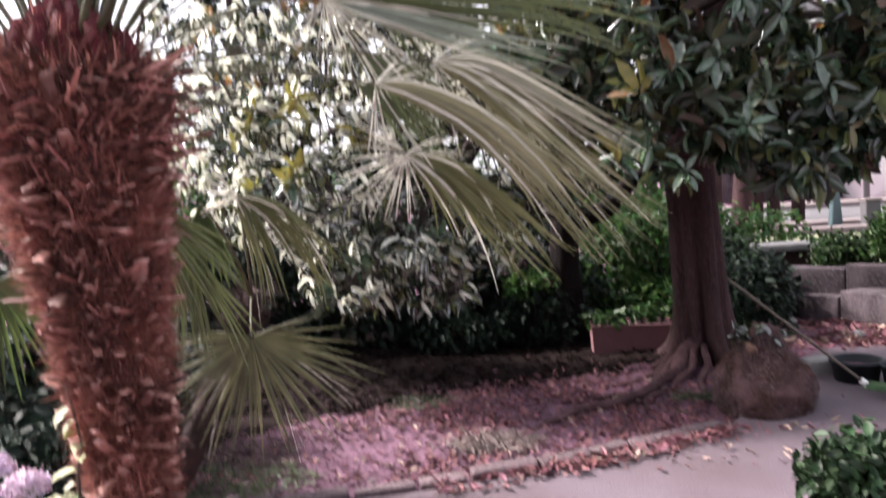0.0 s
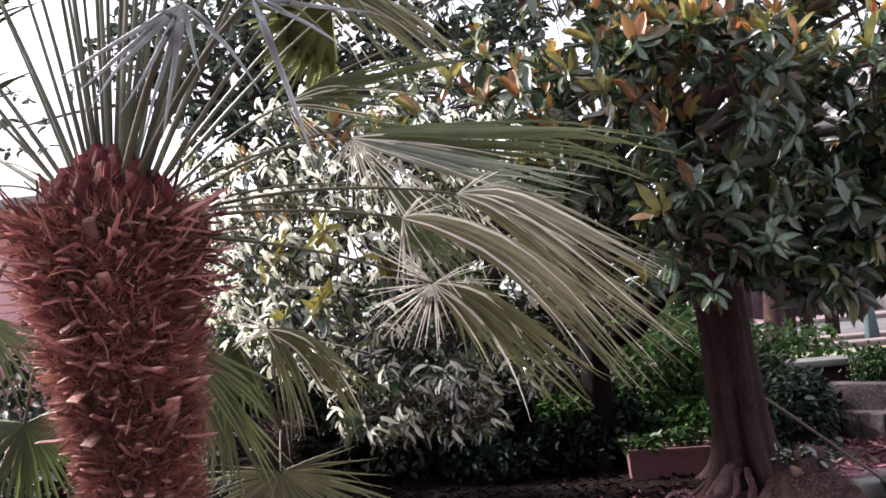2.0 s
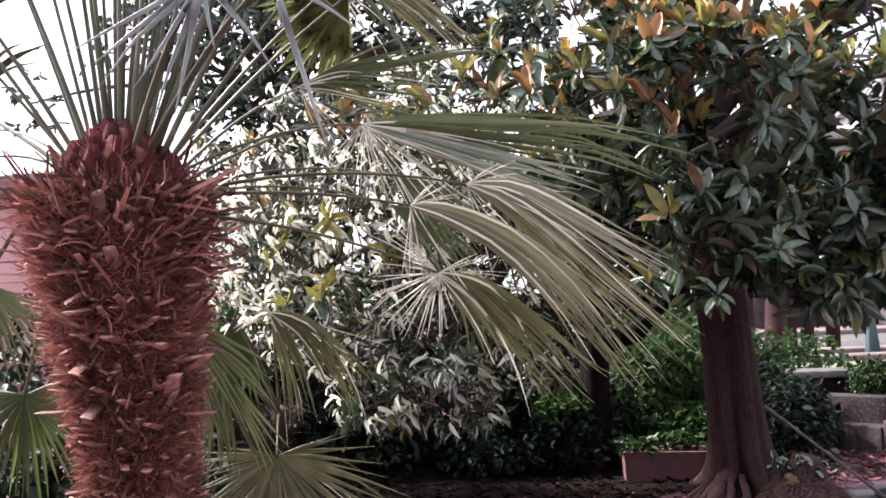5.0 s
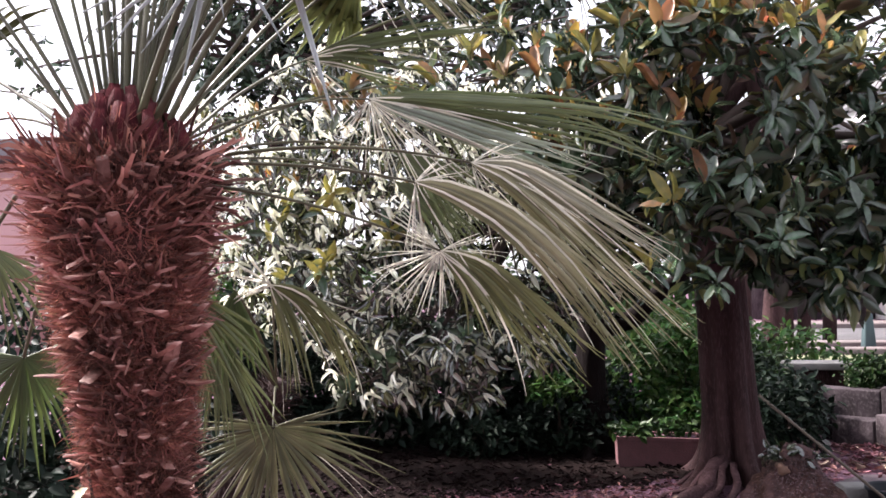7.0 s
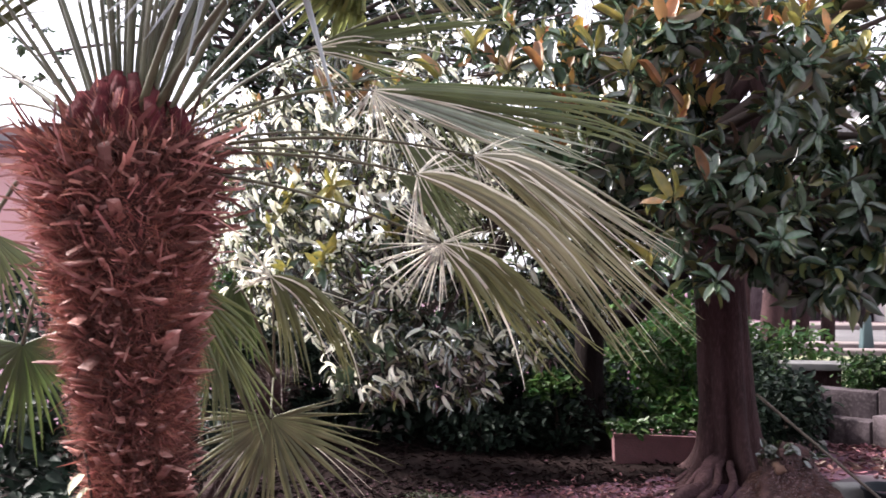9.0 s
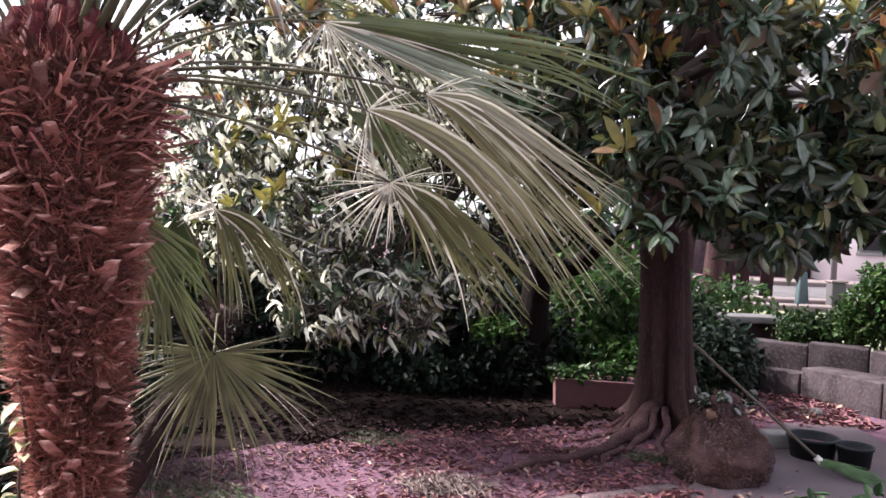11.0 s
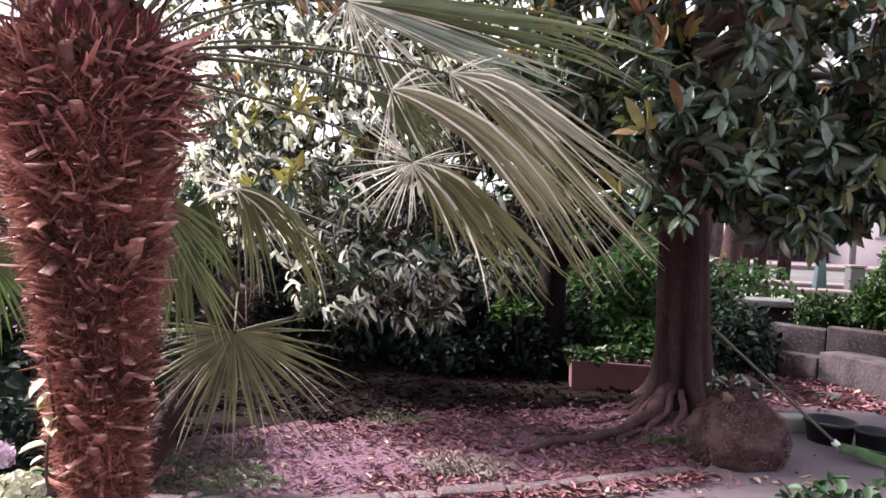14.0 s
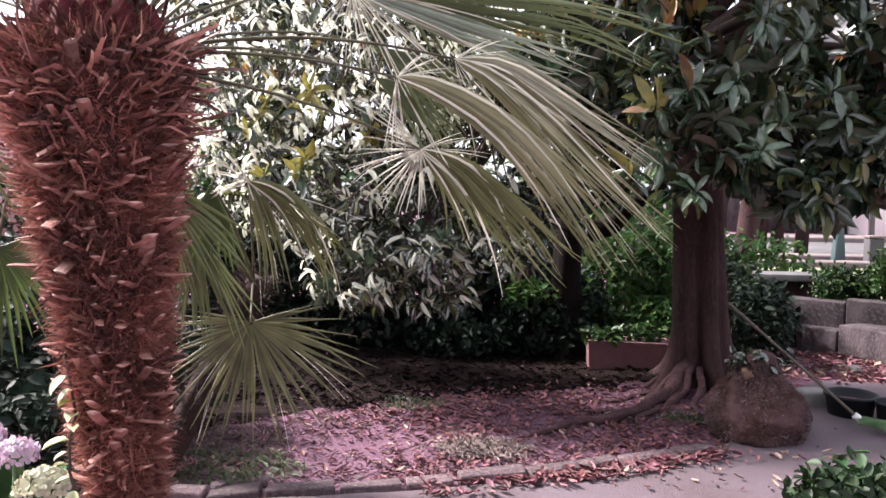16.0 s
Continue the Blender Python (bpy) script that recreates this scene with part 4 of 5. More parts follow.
def build_magnolia():
    tree = thing("magnolia_tree", "mature magnolia with glossy dark leaves and rusty young growth", "tree")
    long_roots = (
        (((1.26, 5.42, 0.20), (1.08, 5.22, 0.07), (0.81, 4.80, 0.042), (0.59, 4.63, 0.042), (0.39, 4.48, 0.040), (0.23, 4.36, 0.03), (0.14, 4.2, 0.015), (0.06, 4.05, -0.02)), 0.056),
        (((0.81, 4.80, 0.03), (0.62, 4.86, 0.02), (0.40, 4.80, 0.015), (0.2, 4.84, -0.02)), 0.024),
        (((0.98, 4.98, 0.03), (0.82, 4.62, 0.02), (0.70, 4.36, 0.01), (0.52, 4.2, -0.02)), 0.026),
        (((0.5, 4.55, 0.02), (0.34, 4.30, 0.012), (0.30, 4.12, -0.02)), 0.018),
    )
    foot_roots = (
        (((1.28, 5.38, 0.20), (1.16, 5.18, 0.07), (1.02, 4.95, 0.02), (1.0, 4.72, 0.0), (0.92, 4.5, -0.03)), 0.032),
        (((1.33, 5.36, 0.20), (1.26, 5.14, 0.06), (1.20, 4.9, 0.015), (1.14, 4.66, -0.03)), 0.030),
        (((1.24, 5.40, 0.16), (1.10, 5.15, 0.05), (0.95, 5.02, 0.02), (0.90, 4.80, -0.02)), 0.026),
        (((1.20, 5.50, 0.20), (1.0, 5.44, 0.05), (0.7, 5.36, 0.02), (0.3, 5.25, -0.02)), 0.036),
        (((1.20, 5.44, 0.16), (1.02, 5.30, 0.05), (0.78, 5.12, 0.02), (0.5, 5.05, -0.02)), 0.030),
        (((1.52, 5.45, 0.18), (1.68, 5.40, 0.05), (1.95, 5.4, 0.02), (2.2, 5.5, -0.02)), 0.034),
    )
    s = flared_trunk((1.37, 5.55), (-0.05, 0.0), 1.75, 0.180, 0.6, ((264, 0.80, 0.17), (225, 0.30, 0.13), (312, 0.20, 0.12)))
    part("trunk", s, BARK, tree, "upright brown magnolia trunk with flaring foot")
    for root in root_shapes(long_roots + foot_roots):
        part("root", root, ROOT_BARK, tree, "dusty brown surface root")
    w = Shape()
    limb(w, (1.28, 5.55, 1.65), (1.18, 5.55, 2.5), 0.15, 0.10, 0.03, 3, sides=14)
    limb(w, (1.2, 5.55, 2.3), (1.5, 5.5, 2.72), 0.06, 0.05, 0.02, 4, sides=10)
    limb(w, (1.62, 5.5, 2.45), (1.45, 5.5, 2.85), 0.07, 0.06, 0.02, 6, sides=10)
    limb(w, (1.25, 5.55, 2.0), (1.63, 5.5, 2.5), 0.08, 0.06, 0.03, 7, sides=10)
    limb(w, (1.18, 5.55, 2.5), (1.0, 5.4, 4.2), 0.10, 0.04, 0.06, 5, sides=10)
    part("limb", w, BARK, tree)
    front = (
        ((0.62, 4.15, 2.50), (0.55, 0.45, 0.40), 75),
        ((1.25, 4.15, 2.55), (0.60, 0.5, 0.42), 85),
        ((1.95, 4.3, 2.45), (0.55, 0.55, 0.50), 66),
        ((0.95, 4.35, 1.98), (0.38, 0.40, 0.38), 45),
        ((1.05, 4.45, 1.60), (0.28, 0.35, 0.28), 26),
        ((0.38, 4.7, 2.05), (0.36, 0.4, 0.45), 48),
        ((0.52, 5.0, 1.55), (0.35, 0.35, 0.32), 34),
        ((1.55, 4.5, 1.75), (0.48, 0.45, 0.48), 90),
        ((2.05, 4.6, 1.82), (0.50, 0.5, 0.44), 100),
        ((2.6, 4.8, 2.1), (0.5, 0.6, 0.8), 85),
        ((1.72, 4.6, 1.40), (0.36, 0.4, 0.17), 28),
        ((2.30, 4.9, 1.56), (0.45, 0.4, 0.20), 30),
    )
    rear = (
        ((1.9, 5.8, 2.2), (0.8, 0.6, 0.8), 48),
        ((0.45, 5.2, 3.15), (0.7, 0.7, 0.45), 60),
        ((1.6, 5.2, 3.3), (0.9, 0.8, 0.5), 52),
        ((2.4, 5.4, 3.1), (0.7, 0.8, 0.7), 46),
        ((0.9, 5.6, 4.1), (1.2, 1.1, 0.6), 100),
        ((2.2, 5.6, 4.2), (1.1, 1.1, 0.7), 60),
    )
    # openings where the sky shows through the leaves
    GAPS = (
        ((0.12, 3.60, 2.60), (0.11, 6.40, 3.54), 0.15),
        ((0.35, 3.60, 2.60), (0.52, 6.40, 3.54), 0.15),
        ((1.00, 3.60, 2.13), (1.67, 6.40, 2.70), 0.15),
        ((1.47, 3.60, 2.07), (2.50, 6.40, 2.59), 0.14),
        ((1.57, 3.60, 2.49), (2.68, 6.40, 3.34), 0.13),
        ((0.39, 3.60, 2.62), (0.58, 6.40, 3.57), 0.13),
        ((1.07, 3.60, 2.68), (1.79, 6.40, 3.67), 0.13),
        ((1.55, 3.60, 2.42), (2.64, 6.40, 3.22), 0.13),
        ((0.90, 3.60, 2.29), (1.49, 6.40, 2.98), 0.13),
        ((1.29, 3.60, 2.65), (2.17, 6.40, 3.61), 0.13),
    )
    crown(tree, front + rear, (1.2, 5.5, 2.3), 100, 10, 0.145, 0.41, LEAF_DARK, 0.35, "dense glossy dark green magnolia leaves", 3, LEAF_YOUNG, 0.75, 2.15, 0.28, ((LEAF_OLIVE, 0.27, "olive_leaves", "lighter olive leaves"), (LEAF_BROWN, 0.08, "brown_leaves", "brown felted leaf undersides")), openings=GAPS)
    G, R, Yw = LEAF_GREEN, LEAF_RUST, LEAF_YELLOW
    rusty = (
        (0.51, 3.72, 2.58), (0.84, 3.72, 2.63), (1.10, 3.7, 2.62), (1.40, 3.7, 2.48), (1.55, 3.7, 2.39), (1.73, 3.75, 2.41), (0.88, 3.75, 1.85), (0.74, 3.8, 1.76),
        (-0.88, 4.1, 2.42), (-0.76, 4.1, 2.50), (-0.23, 4.1, 2.58), (-0.05, 4.1, 2.47), (0.13, 4.0, 2.44), (-1.06, 4.15, 2.40), (-0.41, 4.1, 2.44), (0.28, 3.9, 2.52), (0.68, 3.75, 2.29),
    )
    yellow = ((0.36, 3.75, 2.45), (0.53, 3.72, 2.34), (0.93, 3.68, 2.57), (1.27, 3.7, 2.54), (0.605, 3.6, 1.45))
    green = (
        (0.68, 3.72, 2.62), (1.20, 3.75, 1.56), (1.37, 3.75, 2.07), (0.92, 3.75, 1.37), (1.18, 3.75, 2.15), (1.08, 3.75, 1.87), (1.50, 3.75, 1.83), (0.70, 3.75, 2.12), (0.60, 3.8, 2.42), (1.0, 3.75, 2.38),
        (1.25, 3.75, 2.36), (1.65, 3.85, 2.15), (1.65, 4.0, 1.75), (0.82, 3.85, 2.0), (1.9, 4.0, 2.1), (1.32, 3.85, 1.70),
    )
    sprays = [(*p, G, R) for p in rusty] + [(*p, G, Yw) for p in yellow] + [(*p, G, G) for p in green]
    spray = new("branch_tips", Shape().tube([(1.2, 5.3, 2.4), (1.1, 4.6, 2.3), (0.95, 4.05, 2.2)], [0.02, 0.012, 0.005], 6).mesh("branch_tips", TWIG))
    spray.parent = tree
    for k, (x, y, z, m0, m1) in enumerate(sprays):
        whorl_pieces(spray, (x, y, z), (0.15 * math.sin(k * 2.1), -0.45, 0.75), (m0, m1), 300 + k, 12, 0.68, 1.0 if m1 is G else 1.2)
    return tree


build_magnolia()


def build_weeping_magnolia():
    tree = thing("weeping_magnolia", "low magnolia with hanging backlit glossy leaves", "tree")
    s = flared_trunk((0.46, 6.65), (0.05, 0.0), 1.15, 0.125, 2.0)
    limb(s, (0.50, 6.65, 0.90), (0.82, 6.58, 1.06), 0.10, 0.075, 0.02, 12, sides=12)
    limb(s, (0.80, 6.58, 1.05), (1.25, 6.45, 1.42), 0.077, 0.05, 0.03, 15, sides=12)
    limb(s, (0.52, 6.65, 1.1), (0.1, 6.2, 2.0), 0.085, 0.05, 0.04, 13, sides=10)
    part("trunk", s, BARK_SHADED, tree, "slanting magnolia trunk with shade in its bark colour")
    high = (
        ((-1.45, 5.1, 2.0), (0.40, 0.4, 0.50), 36),
        ((-1.05, 4.95, 1.95), (0.42, 0.4, 0.55), 51),
        ((-0.55, 4.9, 1.95), (0.42, 0.4, 0.62), 58),
        ((-0.10, 5.0, 1.75), (0.45, 0.4, 0.62), 58),
        ((-1.25, 5.3, 2.70), (0.60, 0.4, 0.35), 36),
        ((-0.45, 5.2, 2.70), (0.60, 0.4, 0.35), 43),
        ((0.35, 5.4, 2.1), (0.45, 0.4, 0.60), 53),
        ((-1.80, 5.5, 1.95), (0.40, 0.4, 0.8), 40),
        ((-1.5, 5.4, 1.35), (0.45, 0.4, 0.45), 40),
        ((0.45, 5.5, 1.5), (0.35, 0.4, 0.35), 32),
        ((-2.4, 6.2, 2.3), (0.45, 0.4, 0.6), 80),
        ((-1.95, 6.1, 1.5), (0.5, 0.4, 0.5), 110),
        *(((0.10 + 0.45 * k, 6.0, 2.25), (0.42, 0.4, 0.75), 62) for k in range(-2, 3)),
    )
    low = (
        ((-0.95, 4.85, 1.25), (0.36, 0.36, 0.48), 51),
        ((-0.50, 4.9, 1.12), (0.40, 0.36, 0.45), 56),
        ((0.02, 5.05, 1.15), (0.34, 0.36, 0.36), 38),
        ((-0.85, 4.85, 0.82), (0.36, 0.3, 0.20), 34),
        ((-0.40, 4.9, 0.80), (0.30, 0.3, 0.18), 26),
    )
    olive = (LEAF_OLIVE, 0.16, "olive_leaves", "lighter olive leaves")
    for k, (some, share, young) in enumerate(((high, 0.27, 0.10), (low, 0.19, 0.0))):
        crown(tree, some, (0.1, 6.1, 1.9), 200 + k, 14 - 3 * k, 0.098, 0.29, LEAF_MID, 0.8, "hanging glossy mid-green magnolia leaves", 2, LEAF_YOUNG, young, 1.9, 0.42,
              ((LEAF_GLINT, share, "pale_leaves", "pale silvery leaves", (-1.5, -0.9, 1.6)), olive), openings=(((-1.95, 4.2, 2.03), (-3.1, 6.6, 2.42), 0.24), ((-1.75, 4.2, 2.2), (-2.7, 6.6, 2.7), 0.12)))
    G, R, Yw = LEAF_GREEN, LEAF_RUST, LEAF_YELLOW
    spray = new("branch_tips", Shape().tube([(0.1, 6.1, 1.9), (-0.5, 5.3, 1.9), (-0.8, 4.8, 1.7)], [0.02, 0.012, 0.005], 6).mesh("branch_tips", TWIG))
    spray.parent = tree
    for k, (x, y, z, m0, m1) in enumerate(((-1.10, 4.55, 1.93, Yw, Yw), (-1.16, 4.55, 1.83, G, Yw), (-1.14, 4.55, 1.53, Yw, Yw), (-1.19, 4.55, 1.46, G, Yw), (-0.76, 4.55, 1.71, G, Yw), (-1.39, 4.55, 1.44, G, Yw), (-0.60, 4.6, 1.74, G, R), (-0.75, 4.6, 1.62, G, Yw), (-0.55, 4.6, 2.0, G, R),
                                          (-1.04, 4.55, 0.76, G, G), (-0.79, 4.55, 0.95, G, G), (-0.32, 4.55, 1.08, G, G), (-1.55, 4.7, 1.72, G, Yw), (-1.45, 4.8, 1.9, G, Yw), (-0.15, 4.6, 1.25, G, G),
                                          (-0.87, 4.5, 2.52, R, R), (-0.72, 4.5, 2.50, G, R), (-0.58, 4.5, 2.46, Yw, R), (-1.02, 4.5, 2.40, G, R), (-0.25, 4.4, 2.66, R, R), (-0.12, 4.4, 2.58, G, R))):
        whorl_pieces(spray, (x, y, z), (0.1, -0.6, 0.3), (m0, m1), 400 + k, 8, 0.72)
    return tree


build_weeping_magnolia()


def build_far_tree(name, x, y, h, seed, clumps, r=0.16, leaf=0.15, label="tall leafy tree behind the garden, dark against the sky"):
    tree = thing(name, label, "tree")
    s = Shape()
    pts = [Vector((x + 0.12 * noise.noise(Vector((seed, z, 0))), y, z)) for z in np.linspace(-0.05, h, 12)]
    s.tube(pts, [r * (1 - 0.6 * i / 11) for i in range(12)], 12, rough=0.15)
    part("trunk", s, BARK, tree)
    crown(tree, clumps, (x, y, h * 0.75), seed, 7, leaf, 0.42, LEAF_DARK, 0.4, "dark leaves with sky showing between", 2)
    return tree


HIGH = (
    ((-3.3, 9.3, 5.4), (1.0, 0.9, 0.8), 74), ((-2.0, 9.5, 5.2), (1.0, 0.9, 0.9), 84), ((-0.6, 9.6, 5.3), (1.1, 0.9, 0.9), 93), ((0.6, 9.6, 5.0), (0.9, 0.9, 0.9), 84), ((-3.2, 8.8, 4.6), (0.8, 0.6, 0.7), 84),
    ((-4.2, 9.2, 5.4), (0.7, 0.6, 0.7), 46), ((-2.6, 9.6, 4.7), (0.9, 0.6, 0.7), 76), ((-1.6, 9.7, 4.7), (0.8, 0.6, 0.6), 61), ((-4.3, 9.4, 4.95), (0.5, 0.5, 0.6), 46), ((-0.25, 9.3, 4.6), (0.7, 0.4, 0.45), 76),
)
LOW = (
    ((-2.4, 9.0, 4.0), (0.8, 0.6, 0.6), 53), ((-1.2, 9.3, 4.0), (0.8, 0.6, 0.6), 49), ((-3.6, 9.0, 3.6), (0.5, 0.5, 0.6), 46), ((-3.1, 9.4, 3.7), (0.6, 0.5, 0.6), 57), ((-1.9, 9.4, 3.3), (0.7, 0.5, 0.5), 53),
    ((-4.0, 9.4, 4.4), (0.6, 0.5, 0.6), 57), ((-4.9, 9.2, 4.8), (0.6, 0.5, 0.6), 24), ((-6.3, 9.3, 4.2), (0.45, 0.4, 0.55), 9), ((-2.8, 9.3, 2.95), (0.6, 0.5, 0.5), 46), ((0.2, 9.3, 3.8), (0.8, 0.6, 0.6), 49),
)
build_far_tree("background_tree", -3.15, 9.5, 5.5, 500, HIGH + LOW)
build_far_tree("background_tree", 3.0, 10.5, 5.0, 520, (
    ((2.0, 10.3, 5.0), (1.1, 0.9, 1.0), 14), ((3.4, 10.3, 4.6), (1.2, 0.9, 1.2), 17), ((4.6, 10.5, 4.2), (1.1, 0.9, 1.2), 17), ((3.2, 10.2, 3.0), (1.2, 0.8, 0.7), 26), ((4.6, 10.2, 2.7), (0.9, 0.8, 0.6), 30),
))


# ---------------------------------------------------------------- shrubs and hedges
def shrub(name, label, clumps, mat, leaf, seed, category="shrub", width=0.5, stems=True, group=""):
    ob = thing(name, label, category, group)
    rng = np.random.default_rng(seed)
    tips = in_clumps(rng, clumps, 0.45)
    n = len(tips)
    if stems:
        w = Shape()
        for c, r, k in clumps:
            w.tube([(c[0], c[1], -0.02), (c[0] + 0.03, c[1], c[2] * 0.5), (c[0], c[1], c[2])], [0.018, 0.013, 0.006], 6)
            for _ in range(5):
                e = np.array(c) + unit(rng, 1)[0] * np.array(r) * 0.9
                w.tube([(c[0], c[1], c[2] * 0.6), tuple(e)], [0.008, 0.003], 5, cap=False)
        tagged(part("stem", w, TWIG, ob), kind="stuff")
    way = unit(rng, n) * 0.8 + np.array([0, -0.3, 0.1])
    face = unit(rng, n) * 0.5 + np.array([0, -0.3, 0.8])
    size = leaf * rng.uniform(0.6, 1.3, n)
    me = leaf_cloud("foliage", mat, tips, way, face, size, size * width)
    tagged(part("foliage", me, mat, ob), kind="stuff")
    return ob


# the hedge's deep shade comes from its darkened leaf colour
shrub("hedge", "dense green hedge behind the bed, deep shade in its colour", (
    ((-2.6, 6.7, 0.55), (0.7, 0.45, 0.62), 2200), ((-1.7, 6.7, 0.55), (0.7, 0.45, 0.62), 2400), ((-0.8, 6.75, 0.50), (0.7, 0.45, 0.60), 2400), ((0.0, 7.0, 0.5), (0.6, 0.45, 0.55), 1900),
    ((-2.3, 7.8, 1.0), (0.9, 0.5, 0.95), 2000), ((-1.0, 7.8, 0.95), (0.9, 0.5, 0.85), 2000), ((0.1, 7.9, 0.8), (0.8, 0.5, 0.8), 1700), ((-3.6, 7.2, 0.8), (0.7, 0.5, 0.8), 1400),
), SHRUB_BLUE_SHADED, 0.095, 600, "hedge")
shrub("shrub", "mixed green shrubs behind the garden wall", (
    ((1.9, 8.6, 0.55), (0.6, 0.4, 0.5), 1100), ((2.7, 9.0, 0.5), (0.6, 0.4, 0.42), 900), ((1.2, 8.8, 0.7), (0.6, 0.4, 0.7), 900),
), SHRUB_LIGHT, 0.09, 607)
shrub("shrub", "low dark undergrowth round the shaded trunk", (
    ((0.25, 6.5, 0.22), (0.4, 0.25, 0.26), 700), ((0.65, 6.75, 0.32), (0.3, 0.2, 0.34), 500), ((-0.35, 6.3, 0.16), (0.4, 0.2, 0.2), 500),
), SHRUB_BLUE_SHADED, 0.07, 608)
shrub("bright_shrub", "fresh green leafy shrub behind the planter", (
    ((0.95, 7.2, 0.55), (0.42, 0.35, 0.48), 1300), ((1.35, 7.3, 0.60), (0.40, 0.35, 0.48), 1200), ((0.75, 6.95, 0.25), (0.4, 0.25, 0.28), 700), ((1.3, 6.85, 0.22), (0.4, 0.25, 0.25), 700), ((0.2, 6.58, 0.50), (0.28, 0.2, 0.12), 320),
), SHRUB_LIGHT, 0.08, 601)
shrub("dark_shrub", "dark bluish green shrub beside the magnolia trunk", (
    ((1.95, 6.4, 0.34), (0.34, 0.32, 0.34), 900), ((2.2, 6.95, 0.3), (0.26, 0.26, 0.30), 400), ((1.75, 6.8, 0.36), (0.32, 0.3, 0.36), 500),
), SHRUB_BLUE_SHADED, 0.075, 602)
shrub("shrub", "dark green leafy shrub behind the bluish one", (
    ((1.95, 7.5, 0.42), (0.38, 0.3, 0.42), 900), ((2.25, 7.3, 0.28), (0.25, 0.25, 0.28), 400),
), SHRUB_DARK, 0.075, 611)
shrub("hedge", "bright green leafy hedge growing above the low wall", (
    ((3.55, 6.95, 0.68), (0.32, 0.25, 0.28), 1100), ((3.28, 7.0, 0.70), (0.22, 0.2, 0.26), 900), ((3.38, 6.85, 0.98), (0.2, 0.2, 0.2), 700), ((3.55, 6.75, 0.90), (0.28, 0.25, 0.24), 1000), ((3.95, 6.6, 0.78), (0.35, 0.35, 0.34), 1100), ((4.3, 6.0, 0.8), (0.35, 0.5, 0.36), 900), ((4.1, 6.6, 1.02), (0.35, 0.4, 0.26), 800),
), SHRUB_LIGHT, 0.06, 603, "hedge")
shrub("shrub", "brownish green bush between the slab and hedge", (
    ((2.95, 7.32, 0.52), (0.28, 0.18, 0.20), 900), ((3.2, 7.2, 0.55), (0.22, 0.18, 0.20), 600), ((3.02, 7.8, 0.4), (0.3, 0.25, 0.3), 700),
), SHRUB_MID, 0.055, 612)
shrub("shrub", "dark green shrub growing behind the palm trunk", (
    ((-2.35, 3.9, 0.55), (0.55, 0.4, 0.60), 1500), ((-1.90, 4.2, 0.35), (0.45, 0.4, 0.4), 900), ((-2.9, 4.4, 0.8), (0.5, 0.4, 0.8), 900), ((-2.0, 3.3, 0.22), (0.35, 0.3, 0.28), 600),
), SHRUB_BLUE_SHADED, 0.08, 604)
shrub("shrub", "leafy green plant beside the path", (
    ((1.10, 2.35, 0.43), (0.17, 0.20, 0.15), 2200), ((1.34, 2.3, 0.43), (0.22, 0.22, 0.22), 1200), ((1.52, 2.35, 0.42), (0.22, 0.22, 0.24), 1000), ((1.32, 2.32, 0.24), (0.34, 0.22, 0.20), 1200),
), SHRUB_DARK, 0.045, 605, width=0.55)
shrub("background_hedge", "distant green hedge closing the garden", (
    ((-6.0, 13.0, 1.0), (2.5, 0.8, 1.2), 1500), ((-2.0, 13.0, 1.0), (2.5, 0.8, 1.2), 1500), ((1.6, 13.0, 0.9), (1.6, 0.8, 0.9), 1200),
), SHRUB_LIGHT, 0.2, 606, "hedge")


# ---------------------------------------------------------------- kerb
def build_kerb():
    kerb = thing("kerb", "row of weathered rough edging stones along the bed", "kerb", kind="structure")
    rng = random.Random(31)
    x = -2.6
    while x < 1.12:
        w = rng.uniform(0.18, 0.34)
        s = Shape()
        s.box((-w / 2 + 0.006, -0.05, -0.05), (w / 2 - 0.006, 0.045, 0.042), 0.012)
        s.v = [tuple(Vector(v) + Vector((0.012 * noise.noise(Vector(v) * 14 + Vector((x, 0, 0))), 0.012 * noise.noise(Vector(v) * 14 + Vector((0, x, 3))), 0.010 * noise.noise(Vector(v) * 11 + Vector((x, 5, 0)))))) for v in s.v]
        ob = part("stone", s, STONE, kerb)
        xm = x + w / 2
        slope = math.atan2(kerb_y(xm + 0.1) - kerb_y(xm - 0.1), 0.2)
        ob.matrix_local = pose(xm, kerb_y(xm), 0.004 + rng.uniform(-0.012, 0.010), rng.gauss(0, 4), rng.gauss(0, 2), math.degrees(slope) + rng.gauss(0, 3))
        x += w * math.cos(slope) + 0.004
    return kerb


build_kerb()


